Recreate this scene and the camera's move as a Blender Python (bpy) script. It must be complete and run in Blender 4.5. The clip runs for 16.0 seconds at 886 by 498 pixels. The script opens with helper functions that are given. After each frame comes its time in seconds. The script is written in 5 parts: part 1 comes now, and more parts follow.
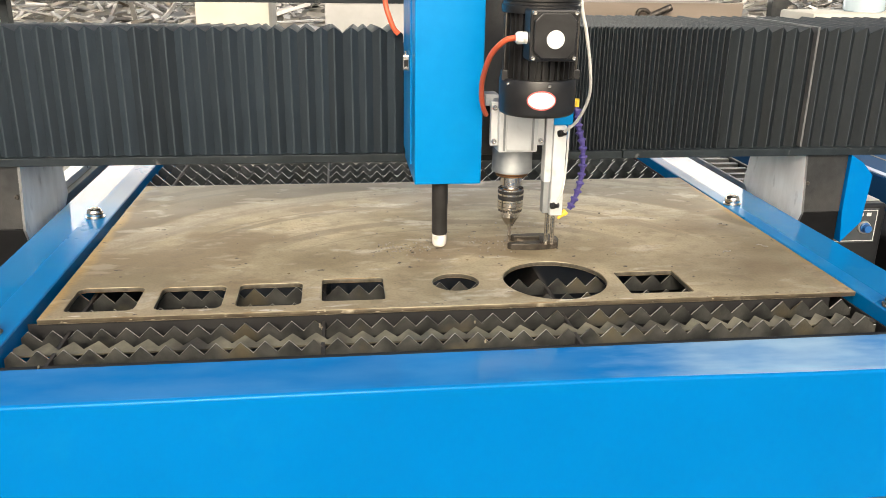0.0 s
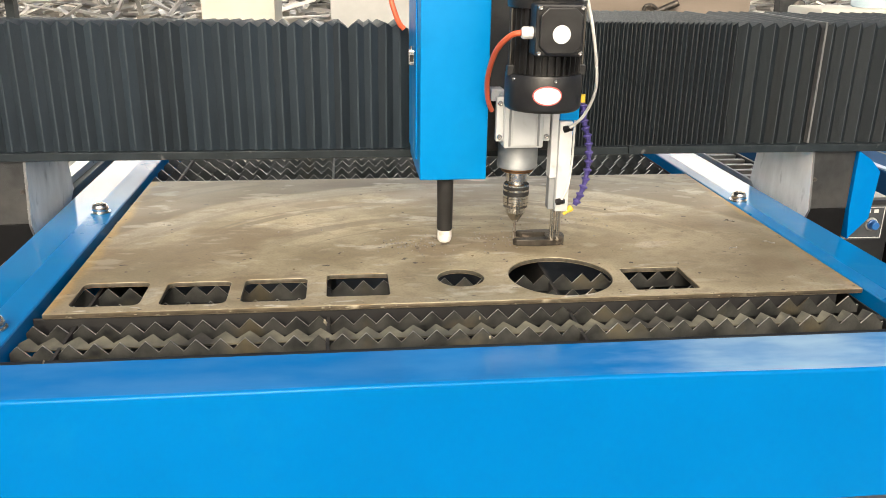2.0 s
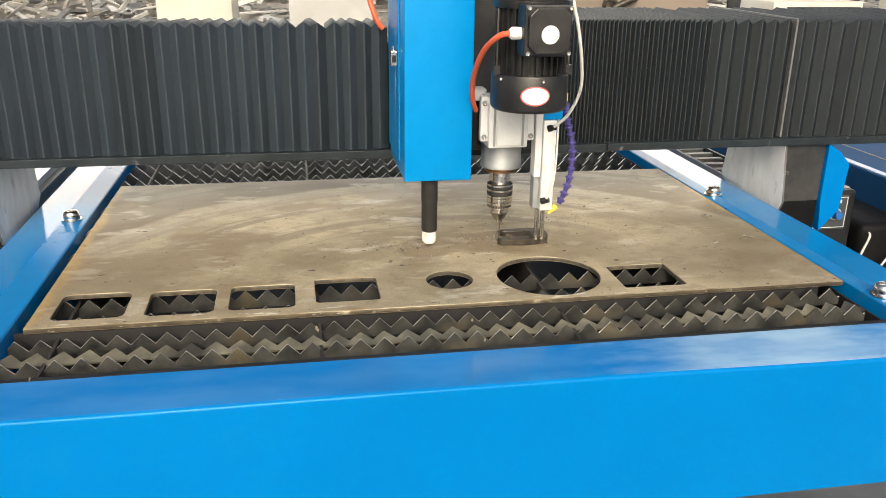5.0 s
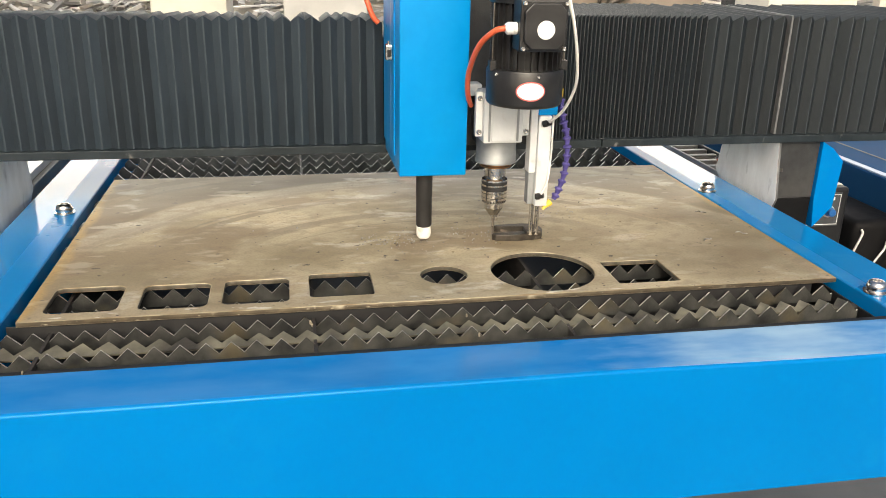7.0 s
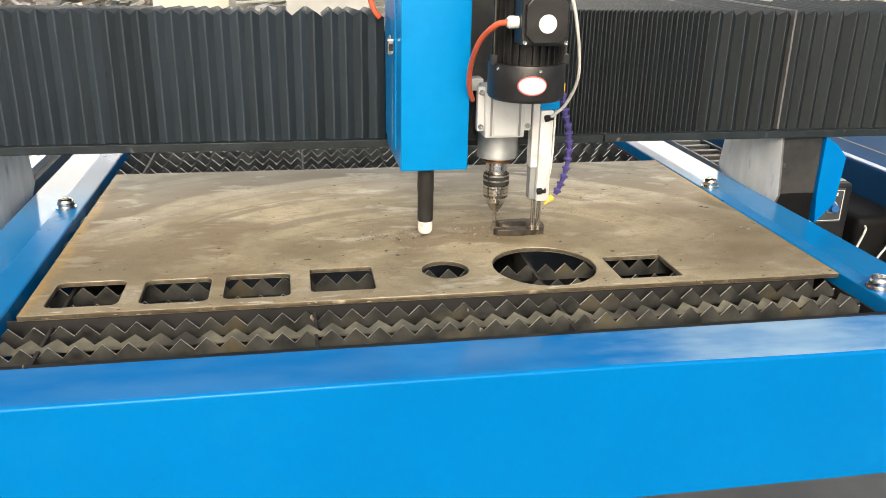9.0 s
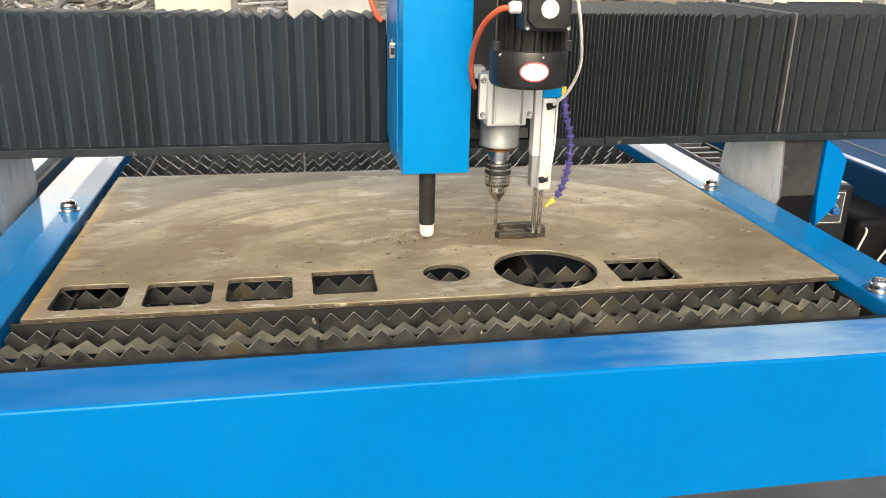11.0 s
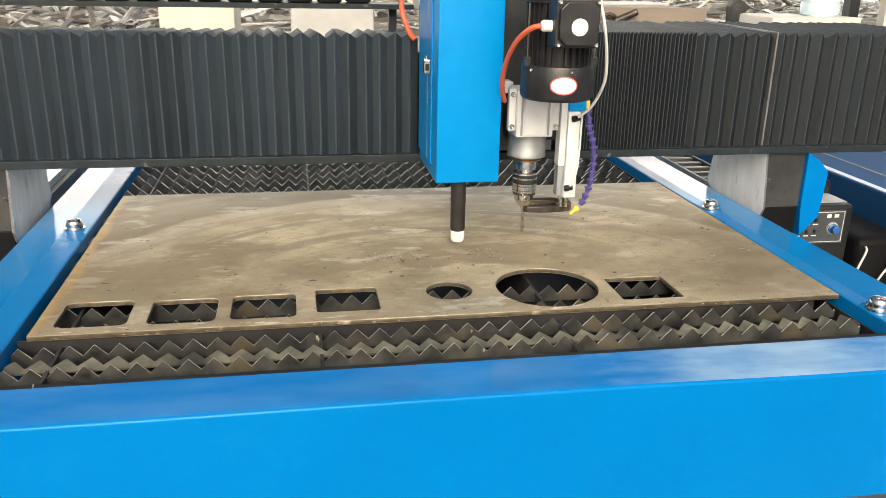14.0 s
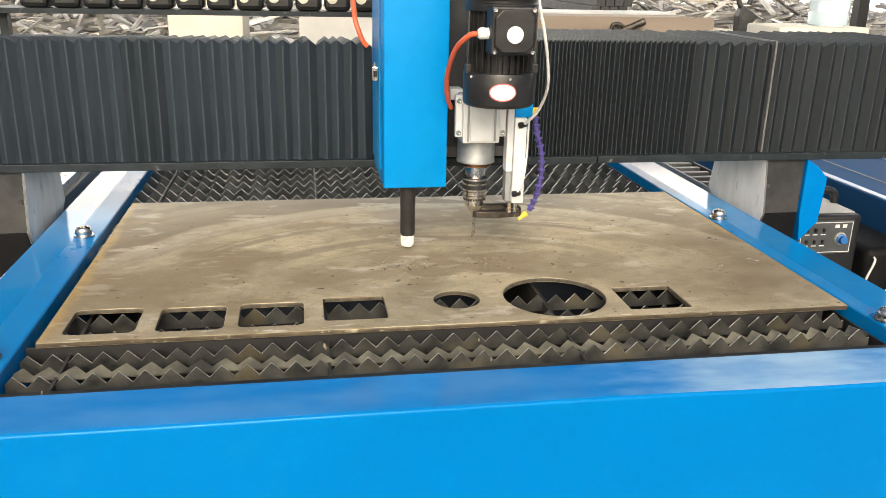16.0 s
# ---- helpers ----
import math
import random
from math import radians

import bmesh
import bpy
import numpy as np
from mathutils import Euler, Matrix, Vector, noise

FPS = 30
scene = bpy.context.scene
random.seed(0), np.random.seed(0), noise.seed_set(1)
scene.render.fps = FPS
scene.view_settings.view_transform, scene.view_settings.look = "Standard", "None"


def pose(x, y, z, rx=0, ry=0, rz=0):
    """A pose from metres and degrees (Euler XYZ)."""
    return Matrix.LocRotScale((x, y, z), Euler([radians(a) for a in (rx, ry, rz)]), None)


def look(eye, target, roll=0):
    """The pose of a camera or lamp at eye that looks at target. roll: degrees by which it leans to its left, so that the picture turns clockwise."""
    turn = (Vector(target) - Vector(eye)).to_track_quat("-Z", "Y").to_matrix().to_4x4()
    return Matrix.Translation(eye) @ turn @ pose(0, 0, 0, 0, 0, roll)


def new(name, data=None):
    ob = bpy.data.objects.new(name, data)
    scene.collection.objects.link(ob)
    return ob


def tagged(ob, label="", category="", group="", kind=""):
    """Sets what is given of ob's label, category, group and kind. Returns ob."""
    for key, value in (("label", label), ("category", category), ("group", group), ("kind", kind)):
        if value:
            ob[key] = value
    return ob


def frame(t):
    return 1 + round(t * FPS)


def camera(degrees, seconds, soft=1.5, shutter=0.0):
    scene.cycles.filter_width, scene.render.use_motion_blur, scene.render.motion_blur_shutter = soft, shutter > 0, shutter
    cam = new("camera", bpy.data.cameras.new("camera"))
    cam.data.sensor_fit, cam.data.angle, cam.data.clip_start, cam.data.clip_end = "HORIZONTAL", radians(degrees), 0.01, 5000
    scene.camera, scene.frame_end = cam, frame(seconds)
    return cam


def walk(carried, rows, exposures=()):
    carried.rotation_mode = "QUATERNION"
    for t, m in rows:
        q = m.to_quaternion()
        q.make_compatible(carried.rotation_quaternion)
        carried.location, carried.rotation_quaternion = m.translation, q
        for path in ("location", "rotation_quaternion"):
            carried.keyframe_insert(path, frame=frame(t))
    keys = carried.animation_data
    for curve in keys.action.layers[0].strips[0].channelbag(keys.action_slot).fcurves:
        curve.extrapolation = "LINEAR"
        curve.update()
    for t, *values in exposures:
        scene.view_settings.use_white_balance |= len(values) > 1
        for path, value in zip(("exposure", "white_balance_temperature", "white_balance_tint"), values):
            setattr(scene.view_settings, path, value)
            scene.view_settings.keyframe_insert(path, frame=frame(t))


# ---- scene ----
# ---- camera ----
EXPOSURE = 0.56
cam = camera(56.0, 16.0, soft=0.7)
walk(cam, [
    (0, look((-0.227, -1.381, 1.397), (0.011, 0.491, 0.735), 0.9)),
    (0.5, look((-0.225, -1.38, 1.397), (0.01, 0.492, 0.732), 0.8)),
    (1, look((-0.224, -1.381, 1.398), (0.009, 0.49, 0.73), 0.7)),
    (1.5, look((-0.223, -1.381, 1.394), (0.003, 0.491, 0.728), 1.0)),
    (2, look((-0.226, -1.378, 1.395), (-0.001, 0.493, 0.724), 0.9)),
    (2.5, look((-0.23, -1.38, 1.398), (-0.004, 0.491, 0.726), 0.9)),
    (3, look((-0.239, -1.376, 1.398), (-0.013, 0.494, 0.726), 1.1)),
    (3.5, look((-0.264, -1.365, 1.405), (0.029, 0.495, 0.73), 0.9)),
    (4, look((-0.283, -1.356, 1.407), (0.037, 0.498, 0.729), 0.6)),
    (6.5, look((-0.29, -1.352, 1.405), (0.057, 0.491, 0.712), 1.2)),
    (7, look((-0.29, -1.352, 1.405), (0.057, 0.491, 0.711), 1.2)),
    (7.5, look((-0.289, -1.355, 1.404), (0.058, 0.488, 0.709), 1.2)),
    (8, look((-0.29, -1.356, 1.405), (0.058, 0.486, 0.708), 1.4)),
    (8.5, look((-0.287, -1.355, 1.403), (0.054, 0.487, 0.702), 1.3)),
    (9, look((-0.287, -1.351, 1.401), (0.053, 0.49, 0.699), 1.2)),
    (11.5, look((-0.289, -1.358, 1.408), (0.046, 0.485, 0.709), 1.2)),
    (12, look((-0.29, -1.362, 1.406), (0.042, 0.485, 0.716), 1.2)),
    (12.5, look((-0.289, -1.365, 1.408), (0.042, 0.486, 0.726), 1.1)),
    (13, look((-0.292, -1.368, 1.408), (0.044, 0.486, 0.736), 1.2)),
    (13.5, look((-0.292, -1.367, 1.411), (0.044, 0.488, 0.744), 1.2)),
    (14, look((-0.293, -1.368, 1.411), (0.043, 0.49, 0.753), 1.2)),
    (14.5, look((-0.294, -1.372, 1.412), (0.04, 0.49, 0.761), 1.2)),
    (15, look((-0.295, -1.374, 1.412), (0.036, 0.491, 0.768), 1.3)),
    (15.5, look((-0.296, -1.372, 1.411), (0.027, 0.495, 0.772), 1.3)),
    (16, look((-0.296, -1.369, 1.413), (0.026, 0.498, 0.773), 1.3)),
], exposures=[(0, EXPOSURE, 6700, 5), (16, EXPOSURE, 6700, 5)])

# ---- world, sun, exposure ----
world = bpy.data.worlds.new("world")
scene.world = world
world.use_nodes = True
wn = world.node_tree
sky = wn.nodes.new("ShaderNodeTexSky")
sky.sky_type = "NISHITA"
sky.sun_disc = False
sky.sun_elevation = radians(33)
sky.sun_rotation = radians(189)
sky.dust_density = 8.0
sky.air_density = 0.7
sky.ozone_density = 0.5
wn.links.new(sky.outputs[0], wn.nodes["Background"].inputs[0])
wn.nodes["Background"].inputs[1].default_value = 0.15
sun_data = bpy.data.lights.new("sun", "SUN")
sun_data.energy = 0.62
sun_data.angle = radians(26)
sun_data.color = (1.0, 0.96, 0.9)
sun = new("sun", sun_data)
sun.matrix_world = look((-1.0, -6.4, 5.0), (0, 0, 0.8))

# ---- materials ----


def material(name, c1, c2, rough=0.5, metal=0.0, scale=20.0, fine=220.0, bump=0.15, spread=0.12, c3=None,
             patch=3.0, cut=(0.52, 0.66), stretch=(1, 1, 1), coat=0.0, ior=1.5, dist=0.002, per_object=0.0, islands=False, tint=None):
    """Two-scale noise between c1 and c2, larger stains of c3, uneven gloss and fine relief."""
    m = bpy.data.materials.new(name)
    m.use_nodes = True
    t = m.node_tree
    n, l = t.nodes, t.links
    b = n["Principled BSDF"]
    co = n.new("ShaderNodeTexCoord")
    mp = n.new("ShaderNodeMapping")
    mp.inputs["Scale"].default_value = stretch
    l.new(co.outputs["Object"], mp.inputs[0])

    def noise_tex(s, detail=6.0):
        x = n.new("ShaderNodeTexNoise")
        x.inputs["Scale"].default_value, x.inputs["Detail"].default_value = s, detail
        l.new(mp.outputs[0], x.inputs["Vector"])
        return x

    def mix(fac, a, c):
        x = n.new("ShaderNodeMix")
        x.data_type = "RGBA"
        l.new(fac, x.inputs[0])
        for k, v in ((6, a), (7, c)):
            if isinstance(v, tuple):
                x.inputs[k].default_value = (*v, 1)
            else:
                l.new(v, x.inputs[k])
        return x.outputs[2]

    big, small = noise_tex(scale), noise_tex(fine, 3.0)
    ramp = n.new("ShaderNodeValToRGB")
    ramp.color_ramp.elements[0].position, ramp.color_ramp.elements[1].position = 0.32, 0.7
    l.new(big.outputs[0], ramp.inputs[0])
    colour = mix(ramp.outputs[0], c1, c2)
    if c3:
        p = noise_tex(patch, 8.0)
        r3 = n.new("ShaderNodeValToRGB")
        r3.color_ramp.elements[0].position, r3.color_ramp.elements[1].position = cut
        l.new(p.outputs[0], r3.inputs[0])
        colour = mix(r3.outputs[0], colour, c3)
    if per_object:
        info = n.new("ShaderNodeObjectInfo")
        geo_in = n.new("ShaderNodeNewGeometry")
        hsv = n.new("ShaderNodeHueSaturation")
        mr = n.new("ShaderNodeMapRange")
        mr.inputs[3].default_value, mr.inputs[4].default_value = 1 - per_object, 1 + per_object
        l.new(geo_in.outputs["Random Per Island"] if islands else info.outputs["Random"], mr.inputs[0])
        l.new(mr.outputs[0], hsv.inputs["Value"])
        l.new(colour, hsv.inputs["Color"])
        colour = hsv.outputs[0]
    l.new(colour, b.inputs["Base Color"])
    rr = n.new("ShaderNodeMapRange")
    rr.inputs[3].default_value, rr.inputs[4].default_value = max(rough - spread, 0.03), min(rough + spread, 1.0)
    l.new(big.outputs[0], rr.inputs[0])
    l.new(rr.outputs[0], b.inputs["Roughness"])
    b.inputs["Metallic"].default_value = metal
    b.inputs["IOR"].default_value = ior
    b.inputs["Coat Weight"].default_value = coat
    if tint:
        b.inputs["Specular Tint"].default_value = (*tint, 1)
    if bump:
        bp = n.new("ShaderNodeBump")
        bp.inputs["Strength"].default_value, bp.inputs["Distance"].default_value = bump, dist
        l.new(small.outputs[0], bp.inputs["Height"])
        l.new(bp.outputs[0], b.inputs["Normal"])
    return m


BLUE = material("blue_paint", (0.0, 0.146, 0.435), (0.0, 0.160, 0.468), rough=0.16, scale=3.5, fine=350, bump=0.015,
                spread=0.11, c3=(0.001, 0.172, 0.475), patch=9, cut=(0.60, 0.80), ior=1.33, tint=(0.35, 0.75, 1.0))
BLUE_GLOSS = material("glossy_blue_paint", (0.0, 0.175, 0.47), (0.002, 0.19, 0.50), rough=0.10, scale=4, fine=90, bump=0.012, spread=0.07,
                      c3=(0.03, 0.215, 0.50), patch=12, cut=(0.58, 0.80), ior=1.42)
BLUE_SATIN = material("rubbed_satin_blue_paint", (0.0, 0.165, 0.45), (0.004, 0.185, 0.49), rough=0.30, scale=5, fine=120, bump=0.02, spread=0.10,
                      c3=(0.04, 0.22, 0.48), patch=10, cut=(0.56, 0.78), ior=1.36)
BLUE_BOX = material("blue_box_paint", (0.0, 0.212, 0.55), (0.001, 0.235, 0.59), rough=0.34, scale=26, fine=500, bump=0.06, ior=1.4,
                    c3=(0.002, 0.20, 0.50), patch=7, cut=(0.50, 0.75), tint=(0.45, 0.8, 1.0))
BLUE_DARK = material("blue_far_paint", (0.005, 0.044, 0.125), (0.008, 0.060, 0.16), rough=0.7, ior=1.25, scale=4, bump=0.05)
PALE_BLUE = material("pale_blue_edge", (0.30, 0.40, 0.55), (0.42, 0.50, 0.62), rough=0.4, scale=10)
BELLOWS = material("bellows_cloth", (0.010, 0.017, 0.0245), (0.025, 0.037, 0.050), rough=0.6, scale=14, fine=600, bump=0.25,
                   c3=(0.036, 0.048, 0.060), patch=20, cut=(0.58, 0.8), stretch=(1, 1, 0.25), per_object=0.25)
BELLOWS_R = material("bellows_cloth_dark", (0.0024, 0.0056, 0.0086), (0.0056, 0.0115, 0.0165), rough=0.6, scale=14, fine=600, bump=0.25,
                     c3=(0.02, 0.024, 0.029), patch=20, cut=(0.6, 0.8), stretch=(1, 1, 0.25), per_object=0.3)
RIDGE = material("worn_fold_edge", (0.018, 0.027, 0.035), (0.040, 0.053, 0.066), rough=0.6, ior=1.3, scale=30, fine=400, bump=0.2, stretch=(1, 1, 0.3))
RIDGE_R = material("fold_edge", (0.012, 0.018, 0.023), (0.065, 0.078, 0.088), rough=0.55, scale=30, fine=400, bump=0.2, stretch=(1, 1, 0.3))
FLANGE = material("black_steel", (0.008, 0.013, 0.017), (0.020, 0.028, 0.034), rough=0.5, ior=1.35, scale=30, bump=0.15,
                  c3=(0.12, 0.12, 0.12), patch=40, cut=(0.64, 0.75))
BRACKET = material("grey_black_steel", (0.013, 0.0145, 0.016), (0.028, 0.030, 0.032), rough=0.5, scale=50, fine=400, bump=0.3,
                   c3=(0.066, 0.064, 0.060), patch=9, cut=(0.50, 0.85))
BLACK = material("black_plastic", (0.006, 0.0065, 0.0075), (0.012, 0.0125, 0.014), rough=0.42, scale=30, bump=0.06)
BLACK_MOTOR = material("black_cast_paint", (0.010, 0.010, 0.011), (0.022, 0.022, 0.023), rough=0.36, scale=40, fine=500, bump=0.12)
RUBBER = material("black_rubber", (0.012, 0.012, 0.013), (0.025, 0.025, 0.026), rough=0.6, scale=40, bump=0.1)
TROLLEY = material("dull_black_paint", (0.003, 0.003, 0.0035), (0.006, 0.006, 0.007), rough=0.6, ior=1.25, scale=30, bump=0.1)
SILVER = material("white_aluminium", (0.60, 0.62, 0.63), (0.70, 0.72, 0.73), rough=0.45, metal=0.15, scale=30, bump=0.05,
                  c3=(0.45, 0.44, 0.42), patch=25, cut=(0.62, 0.8))
STEEL = material("bright_steel", (0.60, 0.59, 0.57), (0.72, 0.71, 0.69), rough=0.22, metal=1.0, scale=60, bump=0.05, stretch=(1, 1, 6))
BIT = material("tool_steel", (0.22, 0.19, 0.16), (0.36, 0.32, 0.28), rough=0.3, metal=0.9, scale=60)
QUILL = material("ground_steel", (0.26, 0.275, 0.285), (0.40, 0.42, 0.43), rough=0.5, metal=0.6, scale=25, bump=0.04)
CARRIAGE = material("grey_carriage_steel", (0.10, 0.105, 0.11), (0.16, 0.165, 0.17), rough=0.45, metal=0.2, scale=20, bump=0.1)
DARK_STEEL = material("oiled_steel", (0.08, 0.072, 0.064), (0.15, 0.14, 0.125), rough=0.45, metal=0.7, scale=60, bump=0.25)
FOOT_STEEL = material("blackened_foot_steel", (0.03, 0.026, 0.022), (0.085, 0.074, 0.062), rough=0.4, metal=0.5, scale=50, bump=0.3,
                      c3=(0.20, 0.17, 0.14), patch=45, cut=(0.6, 0.72))
BRONZE = material("bronze_ring", (0.30, 0.16, 0.08), (0.38, 0.22, 0.12), rough=0.35, metal=0.9, scale=60)
WORN_PLATE = material("worn_machined_plate", (0.68, 0.67, 0.64), (0.90, 0.895, 0.87), rough=0.5, metal=0.1, scale=16, bump=0.2,
                      c3=(0.20, 0.18, 0.155), patch=17, cut=(0.60, 0.74), stretch=(1, 1.2, 0.5))
RAIL = material("ground_rail", (0.55, 0.54, 0.50), (0.68, 0.67, 0.63), rough=0.3, metal=0.6, scale=20)
SLAT = material("slat_steel", (0.016, 0.0175, 0.018), (0.078, 0.078, 0.071), rough=0.45, metal=0.3, scale=22, fine=260, bump=0.35,
                c3=(0.125, 0.104, 0.062), patch=6, cut=(0.55, 0.70), per_object=0.25)
SLAT_GREY = material("clean_slat_steel", (0.10, 0.115, 0.118), (0.24, 0.262, 0.266), rough=0.35, metal=0.35, scale=18, fine=260, bump=0.2,
                     c3=(0.12, 0.105, 0.08), patch=7, cut=(0.58, 0.7), per_object=0.2)
CUT_DARK = material("burnt_cut_face", (0.025, 0.023, 0.022), (0.06, 0.054, 0.048), rough=0.6, metal=0.3, scale=80, bump=0.3, stretch=(1, 1, 0.1))
CUT_WALL = material("sawn_plate_wall", (0.055, 0.048, 0.036), (0.13, 0.115, 0.09), rough=0.5, metal=0.2, scale=70, bump=0.3, stretch=(1, 1, 0.1))
# plate edge coloured dark brown for its shade; the pale patches are residue
PLATE_SIDE = material("shaded_plate_side", (0.06, 0.05, 0.036), (0.15, 0.12, 0.08), rough=0.55, metal=0.2, scale=30, bump=0.3,
                      c3=(0.40, 0.36, 0.27), patch=11, cut=(0.60, 0.66))
CUT_EDGE = material("bright_cut_edge", (0.72, 0.73, 0.72), (0.88, 0.88, 0.86), rough=0.35, metal=0.1, scale=60, bump=0.1)
SLAT_EDGE = material("used_cut_edge", (0.22, 0.21, 0.185), (0.64, 0.62, 0.57), rough=0.4, metal=0.3, scale=25, bump=0.2,
                     c3=(0.09, 0.075, 0.05), patch=9, cut=(0.5, 0.62))
RIM = material("worn_plate_rim", (0.25, 0.205, 0.13), (0.46, 0.40, 0.285), rough=0.4, metal=0.2, scale=25, bump=0.1,
               c3=(0.24, 0.17, 0.09), patch=12, cut=(0.5, 0.62))
SLAT_TAN = material("tan_slat_steel", (0.085, 0.080, 0.062), (0.25, 0.232, 0.168), rough=0.45, metal=0.3, scale=18, fine=260, bump=0.3,
                    c3=(0.05, 0.046, 0.038), patch=5, cut=(0.50, 0.62))
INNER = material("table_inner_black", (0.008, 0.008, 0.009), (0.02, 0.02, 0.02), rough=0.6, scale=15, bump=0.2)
RAIL_SIDE = material("grey_brown_paint", (0.20, 0.185, 0.15), (0.27, 0.25, 0.21), rough=0.5, scale=12, bump=0.1)
CERAMIC = material("white_ceramic", (0.72, 0.70, 0.66), (0.80, 0.78, 0.74), rough=0.5, scale=50, c3=(0.55, 0.5, 0.44), patch=60)
WHITE = material("white_plastic", (0.72, 0.72, 0.70), (0.80, 0.80, 0.78), rough=0.35, scale=40)
WHITE_TUBE = material("clear_white_tube", (0.60, 0.60, 0.57), (0.68, 0.68, 0.65), rough=0.3, scale=40)
ORANGE = material("orange_cable", (0.62, 0.10, 0.04), (0.70, 0.14, 0.06), rough=0.45, scale=40)
RED = material("red_print", (0.55, 0.09, 0.09), (0.62, 0.13, 0.12), rough=0.4, scale=40)
PURPLE = material("purple_plastic", (0.055, 0.045, 0.19), (0.075, 0.06, 0.24), rough=0.4, scale=40)
YELLOW = material("yellow_plastic", (0.75, 0.50, 0.04), (0.82, 0.58, 0.06), rough=0.4, scale=40)
YELLOW_GREEN = material("yellow_green_wire", (0.45, 0.55, 0.05), (0.52, 0.62, 0.08), rough=0.45, scale=40)
KNOB = material("knob_blue", (0.015, 0.11, 0.36), (0.02, 0.14, 0.42), rough=0.35, scale=40)
PANEL = material("grey_panel", (0.045, 0.05, 0.055), (0.06, 0.065, 0.07), rough=0.5, scale=40)
CONCRETE = material("concrete_floor", (0.105, 0.113, 0.120), (0.165, 0.175, 0.184), rough=0.75, scale=3, fine=90, bump=0.2,
                    c3=(0.085, 0.090, 0.095), patch=1.2, cut=(0.55, 0.7), dist=0.004)
CREAM = material("cream_board", (0.48, 0.45, 0.39), (0.56, 0.53, 0.46), rough=0.6, scale=8)
BROWN = material("brown_board", (0.17, 0.135, 0.105), (0.22, 0.18, 0.145), rough=0.65, scale=5, stretch=(0.4, 1, 3), bump=0.15)
SCRAP = material("pale_scrap_steel", (0.25, 0.245, 0.235), (0.50, 0.49, 0.47), rough=0.45, metal=0.4, scale=6, bump=0.2,
                 c3=(0.20, 0.15, 0.10), patch=3, cut=(0.55, 0.7), per_object=0.6, islands=True)
SCRAP_GREY = material("beige_grey_plastic", (0.46, 0.43, 0.37), (0.56, 0.53, 0.47), rough=0.5, scale=15)
GREY = material("grey_paint", (0.35, 0.35, 0.34), (0.45, 0.45, 0.44), rough=0.5, scale=6)
SLAG = material("pale_slag", (0.20, 0.17, 0.12), (0.38, 0.34, 0.26), rough=0.6, scale=60)
CHIP = material("steel_chips", (0.22, 0.20, 0.18), (0.55, 0.53, 0.49), rough=0.3, metal=0.7, scale=80)


